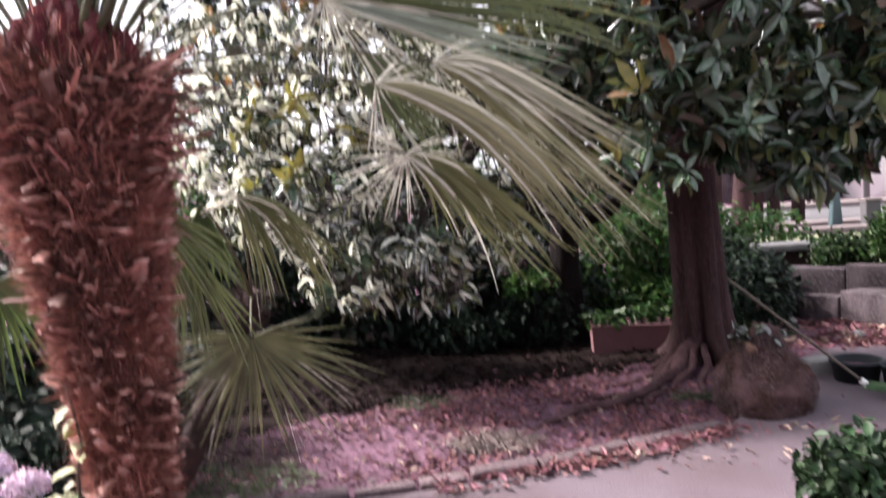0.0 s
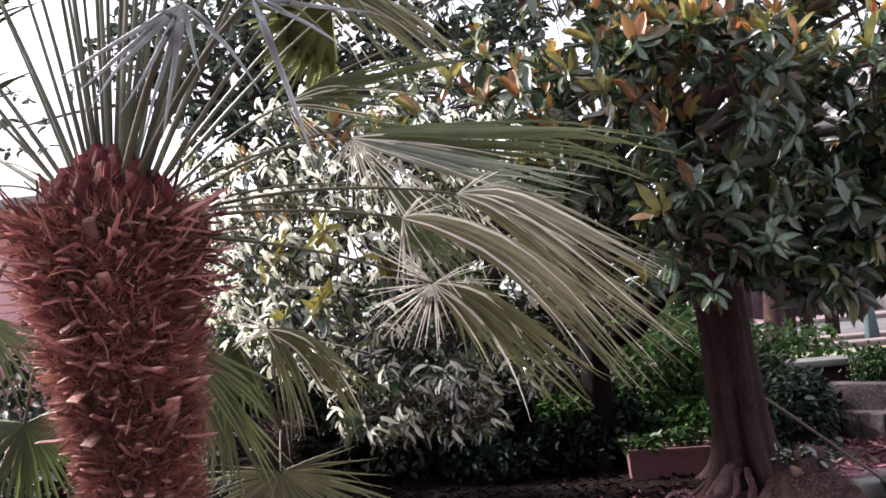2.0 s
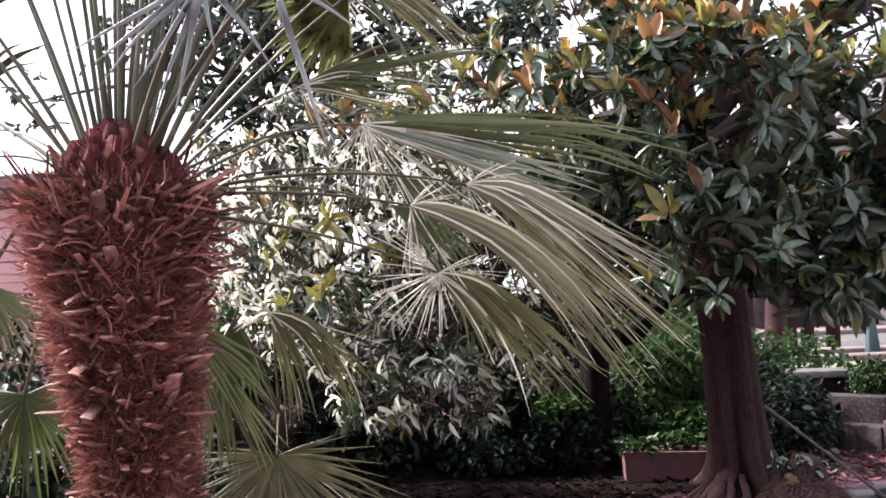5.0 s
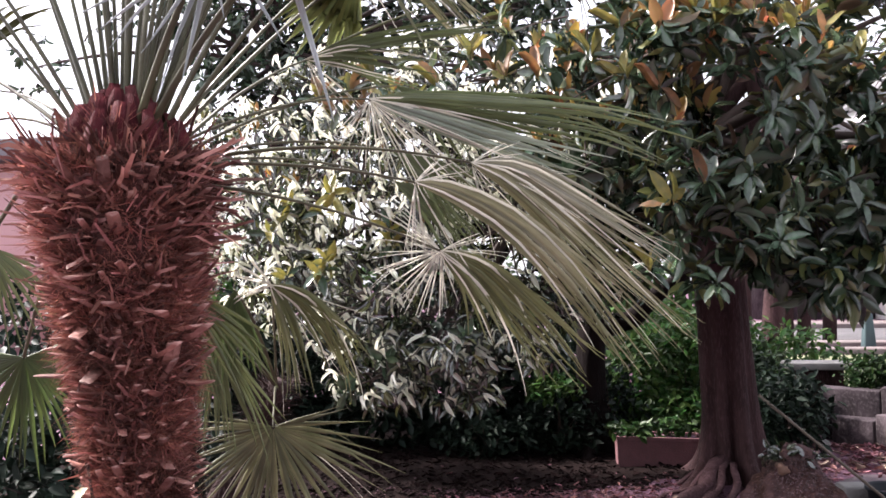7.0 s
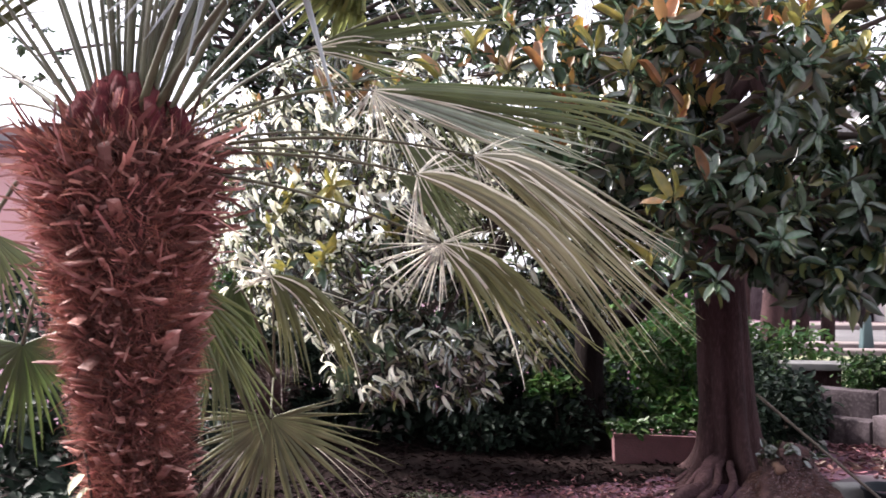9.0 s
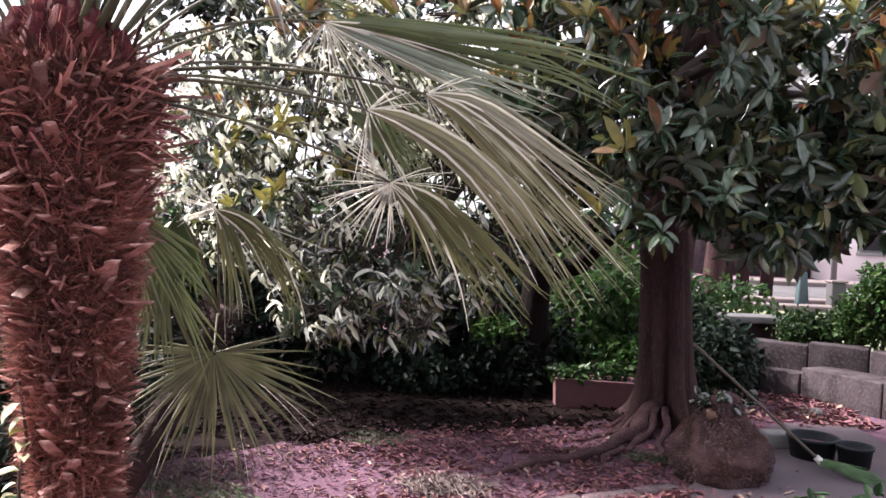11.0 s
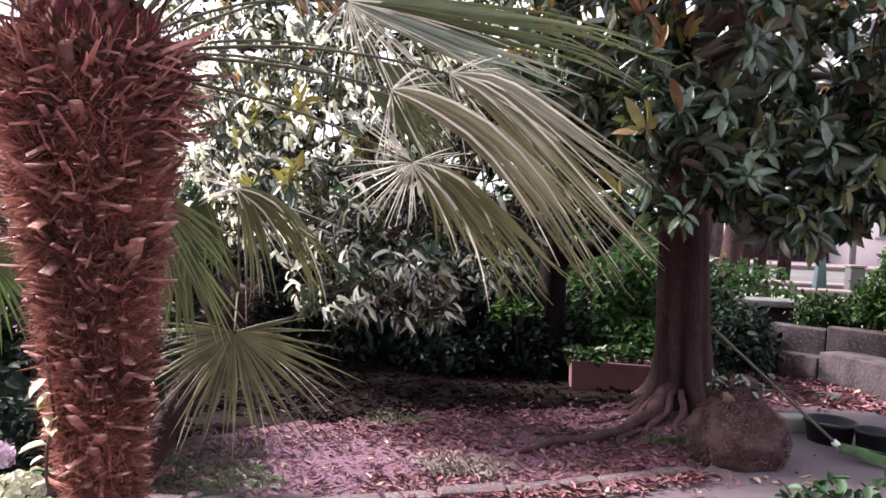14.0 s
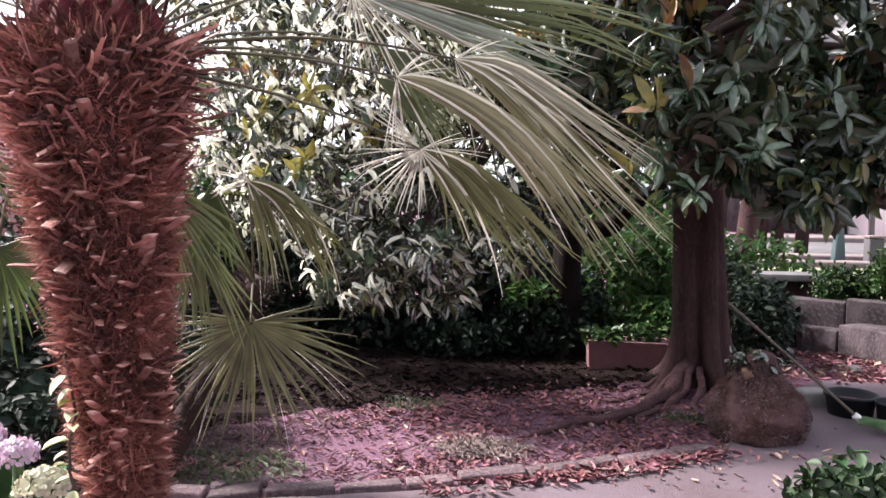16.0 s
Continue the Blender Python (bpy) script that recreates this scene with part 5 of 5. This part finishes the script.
# ---------------------------------------------------------------- fallen leaves
def litter(name, label, mat, count, area, seed, size, lift=0.0):
    rng = np.random.default_rng(seed)
    pts = []
    while len(pts) < count:
        x, y = rng.uniform(*area[0]), rng.uniform(*area[1])
        dens = (0.5 + 0.62 * noise.noise(Vector((x * 1.6, y * 1.6, seed)))) * (0.35 + 0.65 * max(0.0, min(1.0, (x + 1.0) / 1.1)) if mat is LITTER else 1.0)
        # few red leaves lie inside the painted shade, so it stays dark
        if lift == 0.0 and mat is LITTER and (y > shade_edge(x) and x < 1.4 and rng.random() < (0.995 if y > shade_edge(x) + 0.18 else 0.7) or x > 1.2 and y < 5.6 and rng.random() < 0.88 or y < kerb_y(min(x, 1.15)) - 0.22 and rng.random() < 0.95):
            continue
        edge = y - kerb_y(min(x, 1.15))
        if seed == 702 and not -0.24 < edge < -0.05 or seed != 702 and abs(edge) < 0.06 and rng.random() < 0.85 or mat is CRUMB and edge < 0:
            continue
        if mat is LITTER_PALE and lift == 0.0 and y > shade_edge(x) - 0.1 and x < 1.4 or mat is LITTER_SHADED and y < shade_edge(x) - 0.05:
            continue
        if rng.random() < dens:
            pts.append((x, y, (max(ground_height(x, y), 0) if y > kerb_y(min(x, 1.15)) else 0.03) + lift + rng.uniform(0.002, 0.006 if mat is CRUMB else 0.012)))
    pos = np.array(pts)
    a = rng.uniform(0, 2 * math.pi, count)
    way = np.stack([np.cos(a), np.sin(a), rng.normal(0, 0.05 if mat is CRUMB else 0.11, count)], 1)
    loose = 0.12 if mat is CRUMB else 0.28
    face = np.stack([rng.normal(0, loose, count), rng.normal(0, loose, count), np.ones(count)], 1)
    L = size * rng.uniform(0.5, 1.25, count)
    me = leaf_cloud(name, mat, pos, way, face, L, L * rng.uniform(0.32, 0.5, count), 0.16, -0.25)
    return tagged(new(name, me), label, "fallen leaves", kind="stuff")


litter("fallen_leaves", "reddish brown dry leaves strewn over the soil", LITTER, 3800, ((-1.7, 2.1), (3.55, 6.2)), 700, 0.044)
litter("soil_crumbs", "mauve brown crumbs of soil and leaf scraps", CRUMB, 5200, ((-1.8, 1.6), (3.4, 5.3)), 709, 0.028)
litter("leaf_mould", "fallen leaves darkened to paint the shade under the boughs", LITTER_SHADED, 3200, ((-2.6, 1.2), (4.7, 6.7)), 706, 0.055)
litter("fallen_leaves", "pale curled dry leaves scattered on the soil", LITTER_PALE, 170, ((-1.6, 2.0), (3.6, 5.2)), 701, 0.05)
litter("fallen_leaves", "drift of red leaves in the gutter of the kerb", LITTER, 300, ((-0.3, 1.15), (3.3, 4.2)), 702, 0.055)
litter("fallen_leaves", "thick red leaves piled before the low wall", LITTER, 800, ((1.95, 2.95), (5.75, 6.85)), 703, 0.06, 0.012)
litter("fallen_leaves", "pale broken bits among the leaves by the wall", LITTER_PALE, 80, ((2.0, 2.9), (5.9, 6.8)), 704, 0.075, 0.02)


def tuft(name, label, centre, radius, count, length, mat, seed, flat=0.5):
    rng = random.Random(seed)
    s = Shape()
    for _ in range(count):
        a, r = rng.uniform(0, 6.283), radius * math.sqrt(rng.random())
        p = Vector((centre[0] + r * math.cos(a), centre[1] + r * 0.6 * math.sin(a), centre[2]))
        d = Vector((rng.gauss(0, 1), rng.gauss(0, 1), abs(rng.gauss(0.6, 0.5)) * flat * 2)).normalized()
        L = length * rng.uniform(0.5, 1.3)
        q = d.orthogonal().normalized() * 0.0028
        m = p + d * L * 0.55
        e = p + d * L + Vector((0, 0, -0.35 * L))
        s.add([p - q, p + q, m + q, m - q, e], [(0, 1, 2, 3), (3, 2, 4)])
    return solid(name, s, mat, label, "grass", kind="stuff")


tuft("dry_grass", "flattened tuft of pale dry grass on the soil", (-0.06, 4.02, 0.02), 0.22, 420, 0.12, DRY_GRASS, 41, 0.35)
tuft("dry_grass", "tangled brown dry stems under the young palm", (-1.40, 3.95, 0.02), 0.32, 260, 0.16, ROOT_HAIR, 42, 0.35)
tuft("grass", "thin bluish green grass at the foot of the palms", (-1.30, 3.62, 0.01), 0.42, 800, 0.08, BLADE, 43, 0.5)
tuft("grass", "small green weeds growing on bare soil", (-0.55, 4.85, 0.01), 0.22, 260, 0.07, BLADE, 44, 0.5)
tuft("grass", "small weeds at the foot of the magnolia", (1.12, 4.75, 0.01), 0.12, 160, 0.09, BLADE, 45, 0.7)


# ---------------------------------------------------------------- planter trough
def build_trough():
    ob = thing("planter_trough", "long pinkish terracotta planter trough beside the tree", "planter", at=(0.955, 6.22, 0.0))
    s = Shape()
    x, y, h = 0.31, 0.12, 0.235
    k = 0.95
    ring = lambda sx, sy, z: [(-sx, -sy, z), (sx, -sy, z), (sx, sy, z), (-sx, sy, z)]
    rings = [ring(x * k, y * k, 0.0), ring(x * 0.985, y * 0.97, h - 0.03), ring(x * 0.995, y * 1.0, h - 0.028), ring(x * 0.995, y * 1.0, h), ring(x * 0.94, y * 0.82, h), ring(x * 0.92, y * 0.77, h - 0.05)]
    v = [p for r in rings for p in r]
    f = [(3, 2, 1, 0)]
    for i in range(len(rings) - 1):
        for c in range(4):
            d = (c + 1) % 4
            f.append((i * 4 + c, i * 4 + d, i * 4 + 4 + d, i * 4 + 4 + c))
    s.add(v, f)
    body = part("body", s, TERRACOTTA, ob, smooth=False)
    b = body.modifiers.new("soft", "BEVEL")
    b.width, b.segments = 0.006, 2
    e = Shape().box((-x * 0.9, -y * 0.74, h - 0.07), (x * 0.9, y * 0.74, h - 0.012))
    part("earth", e, SOIL, ob)
    ob.matrix_basis = pose(0.935, 6.05, 0.003, 0, 1.0, 0)
    return ob


build_trough()
shrub("planter_plant", "small leafy plants growing in the terracotta trough", (
    ((0.74, 6.04, 0.26), (0.19, 0.12, 0.07), 150), ((1.07, 6.08, 0.28), (0.17, 0.07, 0.10), 100),
), SHRUB_MID, 0.065, 609, "plant", 0.5, False)


# ---------------------------------------------------------------- root ball
def build_root_ball():
    ob = thing("root_ball", "squat brown fibrous root ball of a felled palm", "stump")
    s = Shape()
    rings = [(0.22, -0.03), (0.252, 0.03), (0.268, 0.10), (0.268, 0.16), (0.245, 0.22), (0.195, 0.28), (0.148, 0.33), (0.115, 0.38), (0.100, 0.43), (0.086, 0.475), (0.03, 0.495), (0.002, 0.497)]
    dense = [(float(np.interp(z, [r[1] for r in rings], [r[0] for r in rings])), z) for z in np.linspace(-0.03, 0.497, 40)]
    s.lathe(dense, 96, (1.44, 4.48, 0.0), 0.16)
    s.v = [tuple(Vector(v) + Vector((noise.noise(Vector(v) * 9), noise.noise(Vector(v) * 9 + Vector((4, 0, 0))), noise.noise(Vector(v) * 9 + Vector((0, 4, 0))))) * 0.026 + Vector((noise.noise(Vector(v) * 28), noise.noise(Vector(v) * 28 + Vector((4, 0, 0))), noise.noise(Vector(v) * 28 + Vector((0, 4, 0))))) * 0.014 + Vector((0, 0.07 * math.exp(-((v[0] - 1.36) ** 2 + (v[2] - 0.27) ** 2) / 0.006) if v[1] < 4.45 else 0, 0))) for v in s.v]
    body = part("body", s, ROOTBALL, ob)
    rng = random.Random(51)
    h = Shape()
    zs = [r[1] for r in rings[:-1]]
    rs = [r[0] for r in rings[:-1]]
    for _ in range(6000):
        z = rng.uniform(0.0, 0.45)
        a = rng.uniform(0, 6.283)
        r = float(np.interp(z, zs, rs))
        out = Vector((math.cos(a), math.sin(a), 0.4))
        p = Vector((1.44 + r * math.cos(a), 4.48 + r * math.sin(a), z))
        d = (Vector((rng.gauss(0, 0.6), rng.gauss(0, 0.6), rng.gauss(-0.6, 0.5))) + out * rng.uniform(-0.1, 0.35)).normalized()
        L = rng.uniform(0.006, 0.022)
        q = d.cross(out).normalized() * rng.uniform(0.001, 0.003)
        m = p + d * L * 0.5 + out * 0.006
        h.add([p - q, p + q, m + q, m - q, p + d * L + out * rng.uniform(-0.004, 0.012)], [(0, 1, 2, 3), (3, 2, 4)])
    tagged(part("root_hair", h, ROOT_HAIR, body), kind="stuff")
    c = Shape()
    c.tube([(1.36, 4.42, 0.375), (1.345, 4.358, 0.385), (1.343, 4.35, 0.385)], [0.036, 0.027, 0.015], 14, rough=0.8)
    part("cut_end", c, CUT_WOOD, ob, "pale orange sawn stub")
    return ob


build_root_ball()
shrub("potted_sprigs", "grey green withered sprigs lying on the root ball", (((1.34, 4.45, 0.44), (0.09, 0.10, 0.05), 45), ((1.47, 4.46, 0.42), (0.09, 0.10, 0.06), 40)), LEAF_MID, 0.06, 610, "twigs", 0.5, False)


# ---------------------------------------------------------------- broom, tubs
def build_broom():
    ob = thing("broom", "old broom with wooden stick and green bristles leaning down", "broom")
    a, b = Vector((1.36, 4.86, 0.70)), Vector((2.03, 4.62, 0.10))
    part("stick", Shape().tube([a.lerp(b, i / 6) for i in range(7)], [0.0088] * 7, 8, rough=0.1), STICK, ob)
    d = (b - a).normalized()
    part("collar", Shape().tube([b - d * 0.02, b + d * 0.03], [0.019, 0.022], 10), WHITE_PLASTIC, ob, "white plastic collar")
    s = Shape()
    rng = random.Random(61)
    along = Vector((0.8, -0.55, -0.22)).normalized()
    for _ in range(420):
        p = b + d * 0.02 + Vector((rng.gauss(0, 0.012), rng.gauss(0, 0.012), rng.gauss(0, 0.008)))
        e = b + along * rng.uniform(0.18, 0.30) + Vector((rng.gauss(0, 0.035), rng.gauss(0, 0.035), rng.gauss(0, 0.015)))
        e.z = max(e.z, 0.035)
        q = Vector((0.0, 0.3, 0.95)) * 0.0022
        m = p.lerp(e, 0.5) + Vector((0, 0, 0.012))
        s.add([p - q, p + q, m + q * 1.2, m - q * 1.2, e + q * 0.6, e - q * 0.6], [(0, 1, 2, 3), (3, 2, 4, 5)])
    part("bristles", s, BRISTLE, ob, "splayed green bristles")
    return ob


build_broom()


def build_tub(x, y, r, h, label):
    ob = thing("tub", label, "plant pot", "tubs by the path", at=(x, y, 0.024))
    s = Shape()
    s.lathe([(0.001, 0.0), (r * 0.84, 0.0), (r * 0.97, h * 0.86), (r * 1.05, h * 0.87), (r * 1.06, h), (r * 0.98, h), (r * 0.93, h * 0.9), (r * 0.80, 0.02), (0.001, 0.02)], 40)
    body = part("body", s, PLASTIC, ob)
    part("earth", Shape().lathe([(0.001, h * 0.62), (r * 0.5, h * 0.63), (r * 0.88, h * 0.60)], 28, wobble=0.02), SOIL, ob)
    return ob


build_tub(2.12, 4.94, 0.145, 0.135, "wide black plastic garden tub standing on the path")
build_tub(2.30, 4.78, 0.10, 0.13, "small black plastic plant pot beside the tub")
stone = Shape().box((-0.085, -0.06, 0), (0.085, 0.06, 0.10), 0.015, -0.08)
stone = solid("stone_block", stone, SLAB, "pale grey concrete block behind the root ball", "stone")
stone.matrix_basis = pose(1.97, 5.16, 0.02, 4, 0, 10)
for k, (x, y, r) in enumerate(((2.32, 6.75, 0.06), (2.20, 6.85, 0.045), (2.62, 6.15, 0.05))):
    s = Shape().lathe([(0.001, -0.3 * r), (r * 0.8, -0.2 * r), (r, 0.2 * r), (r * 0.8, 0.6 * r), (r * 0.35, 0.85 * r), (0.001, 0.88 * r)], 14, (x, y, 0.03), 0.35)
    solid("stone", s, SLAB, "pale rough stone lying among leaves", "stone", "stones by the wall", smooth=False)
for k, (x, y, r) in enumerate(((-1.02, 3.42, 0.035), (-1.20, 3.33, 0.04), (-0.60, 3.50, 0.025))):
    s = Shape().lathe([(0.001, -0.2 * r), (r, 0.0), (r * 0.85, 0.25 * r), (r * 0.4, 0.4 * r), (0.001, 0.42 * r)], 12, (x, y, 0.035), 0.4)
    solid("stone", s, STONE, "whitish broken stone at the edge of the bed", "stone", "stones by the kerb", smooth=False)


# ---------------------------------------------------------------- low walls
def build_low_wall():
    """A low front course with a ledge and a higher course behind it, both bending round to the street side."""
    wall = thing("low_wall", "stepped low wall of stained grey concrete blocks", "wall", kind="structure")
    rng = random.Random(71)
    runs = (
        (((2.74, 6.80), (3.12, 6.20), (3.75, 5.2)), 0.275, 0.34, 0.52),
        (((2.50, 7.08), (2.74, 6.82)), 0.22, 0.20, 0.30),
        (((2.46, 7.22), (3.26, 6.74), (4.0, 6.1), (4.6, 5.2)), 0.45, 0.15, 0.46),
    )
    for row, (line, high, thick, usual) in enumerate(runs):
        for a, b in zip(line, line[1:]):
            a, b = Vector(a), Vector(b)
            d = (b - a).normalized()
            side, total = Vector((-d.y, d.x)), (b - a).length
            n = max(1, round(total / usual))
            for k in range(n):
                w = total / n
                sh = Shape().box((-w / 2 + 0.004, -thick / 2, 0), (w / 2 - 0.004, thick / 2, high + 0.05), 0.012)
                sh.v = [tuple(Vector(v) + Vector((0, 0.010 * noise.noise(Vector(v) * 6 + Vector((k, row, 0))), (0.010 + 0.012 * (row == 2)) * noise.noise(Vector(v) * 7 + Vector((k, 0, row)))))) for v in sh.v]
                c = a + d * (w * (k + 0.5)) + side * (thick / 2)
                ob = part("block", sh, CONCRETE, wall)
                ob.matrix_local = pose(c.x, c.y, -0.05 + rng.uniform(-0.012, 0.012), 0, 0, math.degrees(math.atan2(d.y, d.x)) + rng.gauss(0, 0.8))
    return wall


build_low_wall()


def build_slab_wall():
    wall = thing("pillar_wall", "short dark garden wall capped with a pale slab", "wall", kind="structure")
    part("wall", Shape().box((2.42, 7.66, -0.05), (2.82, 7.86, 0.53), 0.01), BARK, wall)
    part("slab", Shape().box((2.33, 7.60, 0.534), (2.88, 7.90, 0.60), 0.012), SLAB, wall, "pale flat stone slab")
    return wall


build_slab_wall()


# ---------------------------------------------------------------- hydrangea and ivy
def build_hydrangea():
    ob = thing("hydrangea", "hydrangea with lilac and cream flower heads beside the palm", "flowering plant")
    rng = np.random.default_rng(80)
    w = Shape()
    heads = (((-1.51, 2.38, 0.485), 0.070, PETAL_LILAC), ((-1.36, 2.30, 0.42), 0.075, PETAL_CREAM), ((-1.62, 2.32, 0.40), 0.07, PETAL_CREAM), ((-1.72, 2.5, 0.5), 0.08, PETAL_LILAC))
    for c, r, mat in heads:
        w.tube([(-1.55, 2.4, -0.02), (c[0] * 0.5 - 0.775, 2.4, c[2] * 0.5), (c[0], c[1], c[2] - r * 0.3)], [0.009, 0.007, 0.005], 6)
    part("stems", w, BRISTLE, ob)
    for c, r, mat in heads:
        n = 260
        d = unit(rng, n)
        d[:, 2] = np.abs(d[:, 2]) * 1.1 - 0.25
        pos = np.array(c) + d * np.array([r, r, r * 0.75]) * rng.uniform(0.9, 1.05, (n, 1))
        way = np.cross(d, unit(rng, n)) + d * 0.25
        part("flower_head", leaf_cloud("flower_head", mat, pos, way, d, np.full(n, r * 0.30), np.full(n, r * 0.24), 0.05, 0.05), mat, ob, "round cluster of small petals")
    n = 120
    d = unit(rng, n)
    pos = np.array([-1.52, 2.38, 0.22]) + d * np.array([0.26, 0.16, 0.2]) * rng.uniform(0.4, 1, (n, 1))
    way = d * np.array([1, 1, 0.3]) + np.array([0, -0.2, 0.1])
    size = rng.uniform(0.07, 0.13, n)
    part("foliage", leaf_cloud("foliage", SHRUB_LIGHT, pos, way, np.tile([0, -0.3, 1.0], (n, 1)), size, size * 0.62), SHRUB_LIGHT, ob)
    return ob


build_hydrangea()


def build_ivy():
    ob = thing("ivy", "thin ivy with pale variegated leaves climbing the palm trunk", "climbing plant")
    pts = [Vector((-0.967 + 0.012 * math.sin(z * 25), 1.815, z)) for z in np.linspace(0.0, 0.95, 14)]
    stem = part("stem", Shape().tube(pts, [0.004] * 14, 6), TWIG, ob)
    me = [leaf_cloud("leaf", m, np.zeros((1, 3)), np.array([[1.0, 0, 0]]), np.array([[0, 0, 1.0]]), np.array([0.055]), np.array([0.034]), 0.15, 0.3) for m in (IVY, LEAF_YELLOW)]
    rng = random.Random(90)
    for k in range(16):
        z = 0.42 + 0.032 * k
        d = Vector((rng.uniform(-1, 0.5), -0.7, rng.uniform(-0.8, 0.5)))
        leaf = part("leaf", me[1 if k == 13 else 0], IVY, stem)
        leaf.matrix_local = Matrix.LocRotScale(Vector((-0.967 + 0.012 * math.sin(z * 25), 1.81, z)), d.to_track_quat("X", "Z"), Vector((1, 1, 1)) * rng.uniform(0.6, 1.1))
    return ob


build_ivy()


# ---------------------------------------------------------------- distance
lawn = Shape().add([(3.3, 8.6, 0.03), (12, 8.6, 0.03), (16, 14.5, 0.03), (3.0, 14.5, 0.03)], [(0, 1, 2, 3)])
solid("lawn", lawn, GRASS, "pale worn lawn beyond the low wall", "lawn", kind="structure")
road = Shape().box((-4, 16.5, -0.1), (40, 22, 0.02))
solid("road", road, ASPHALT, "grey asphalt street beyond the garden", "road", kind="structure")
for y0, y1, z in ((14.6, 15.0, 0.13), (15.9, 16.4, 0.14), (22.1, 23.5, 0.14)):
    solid("pavement", Shape().box((3.0, y0, -0.1), (40, y1, z), 0.03), PINK_KERB, "pale pinkish raised pavement edge along the street", "pavement", kind="structure")


def build_house():
    ob = thing("white_house", "white rendered house across the street", "house")
    part("wall", Shape().box((10.65, 25, 0), (22, 34, 7)), PLASTER, ob)
    win = part("window", Shape().box((11.25, 24.93, 0.95), (11.95, 25.02, 2.2), 0.02), POLE_MAT, ob)
    part("pane", Shape().box((11.32, 24.90, 1.02), (11.88, 24.94, 2.13)), DARK_GLASS, win)
    part("sill", Shape().box((11.15, 24.85, 0.85), (12.05, 25.0, 0.94), 0.01), SLAB, win)
    part("roof", Shape().box((10.3, 24.6, 7.0), (22.4, 34.4, 7.35), 0.05), ROOF, ob)
    return ob


build_house()


def build_shop():
    ob = thing("grey_building", "low grey building with dark glazing across the street", "building")
    part("wall", Shape().box((7.0, 27, 0), (10.6, 34, 6)), CONCRETE, ob)
    for k in range(2):
        win = part("window", Shape().box((7.2 + 1.75 * k, 26.9, 0.7), (8.6 + 1.75 * k, 27.02, 2.6), 0.03), WHITE_PLASTIC, ob)
        part("pane", Shape().box((7.3 + 1.75 * k, 26.86, 0.8), (8.5 + 1.75 * k, 26.92, 2.5)), DARK_GLASS, win)
    part("roof", Shape().box((6.7, 26.6, 6.0), (10.62, 34.4, 6.3), 0.05), ROOF, ob)
    return ob


build_shop()


def build_pink_house():
    ob = thing("pink_house", "pink rendered house with grey flat roof behind trees", "house")
    part("wall", Shape().box((-22, 15, 0), (-9.2, 22, 3.95)), PINK, ob)
    part("roof", Shape().box((-22.5, 14.6, 4.0), (-8.8, 22.4, 4.4), 0.05), ROOF, ob)
    win = part("window", Shape().box((-12.6, 14.92, 1.2), (-11.4, 15.02, 2.6), 0.02), WHITE_PLASTIC, ob)
    part("pane", Shape().box((-12.5, 14.89, 1.3), (-11.5, 14.93, 2.5)), DARK_GLASS, win)
    return ob


build_pink_house()
# unseen wall, added to hold back low sky light from the front
sky_block = Shape().box((-7.0, -3.2, -0.05), (7.5, -2.9, 3.5), 0.02)
solid("unseen_sky_block", sky_block, ROOF, "unseen plain grey wall added to block low sky light", "wall", kind="structure")


binn = thing("street_bin", "dull teal plastic street bin by the pavement", "bin")
part("body", Shape().box((5.90, 15.36, 0.0), (6.08, 15.54, 0.70), 0.03, -0.5), TEAL, binn)
part("lid", Shape().box((5.945, 15.40, 0.705), (6.035, 15.50, 0.74), 0.01), TEAL, binn)
pole = thing("street_pole", "slim dark metal pole beside the street", "pole")
part("shaft", Shape().tube([(6.62, 15.6, 0), (6.60, 15.6, 6.0)], [0.06, 0.045], 12), POLE_MAT, pole)
part("foot", Shape().tube([(6.62, 15.6, 0), (6.62, 15.6, 0.25)], [0.10, 0.09], 12), SLAB, pole)
for k, x in enumerate((5.15, 5.5, 6.0, 4.3)):
    s = Shape().tube([(x, 17.5, 0), (x + 0.05, 17.5, 1.5), (x, 17.5, 3.5)], [0.14, 0.12, 0.09], 10, rough=0.15)
    solid("street_tree_trunk", s, BARK, "bare brown trunk beside the street", "tree trunk", "street trunks")
post = thing("gate_post", "squat grey rendered post beside the street", "post")
part("shaft", Shape().box((6.30, 14.87, 0.0), (6.56, 15.13, 0.54), 0.02), ASPHALT, post)
part("cap", Shape().box((6.28, 14.85, 0.544), (6.58, 15.15, 0.585), 0.012), PINK_KERB, post)
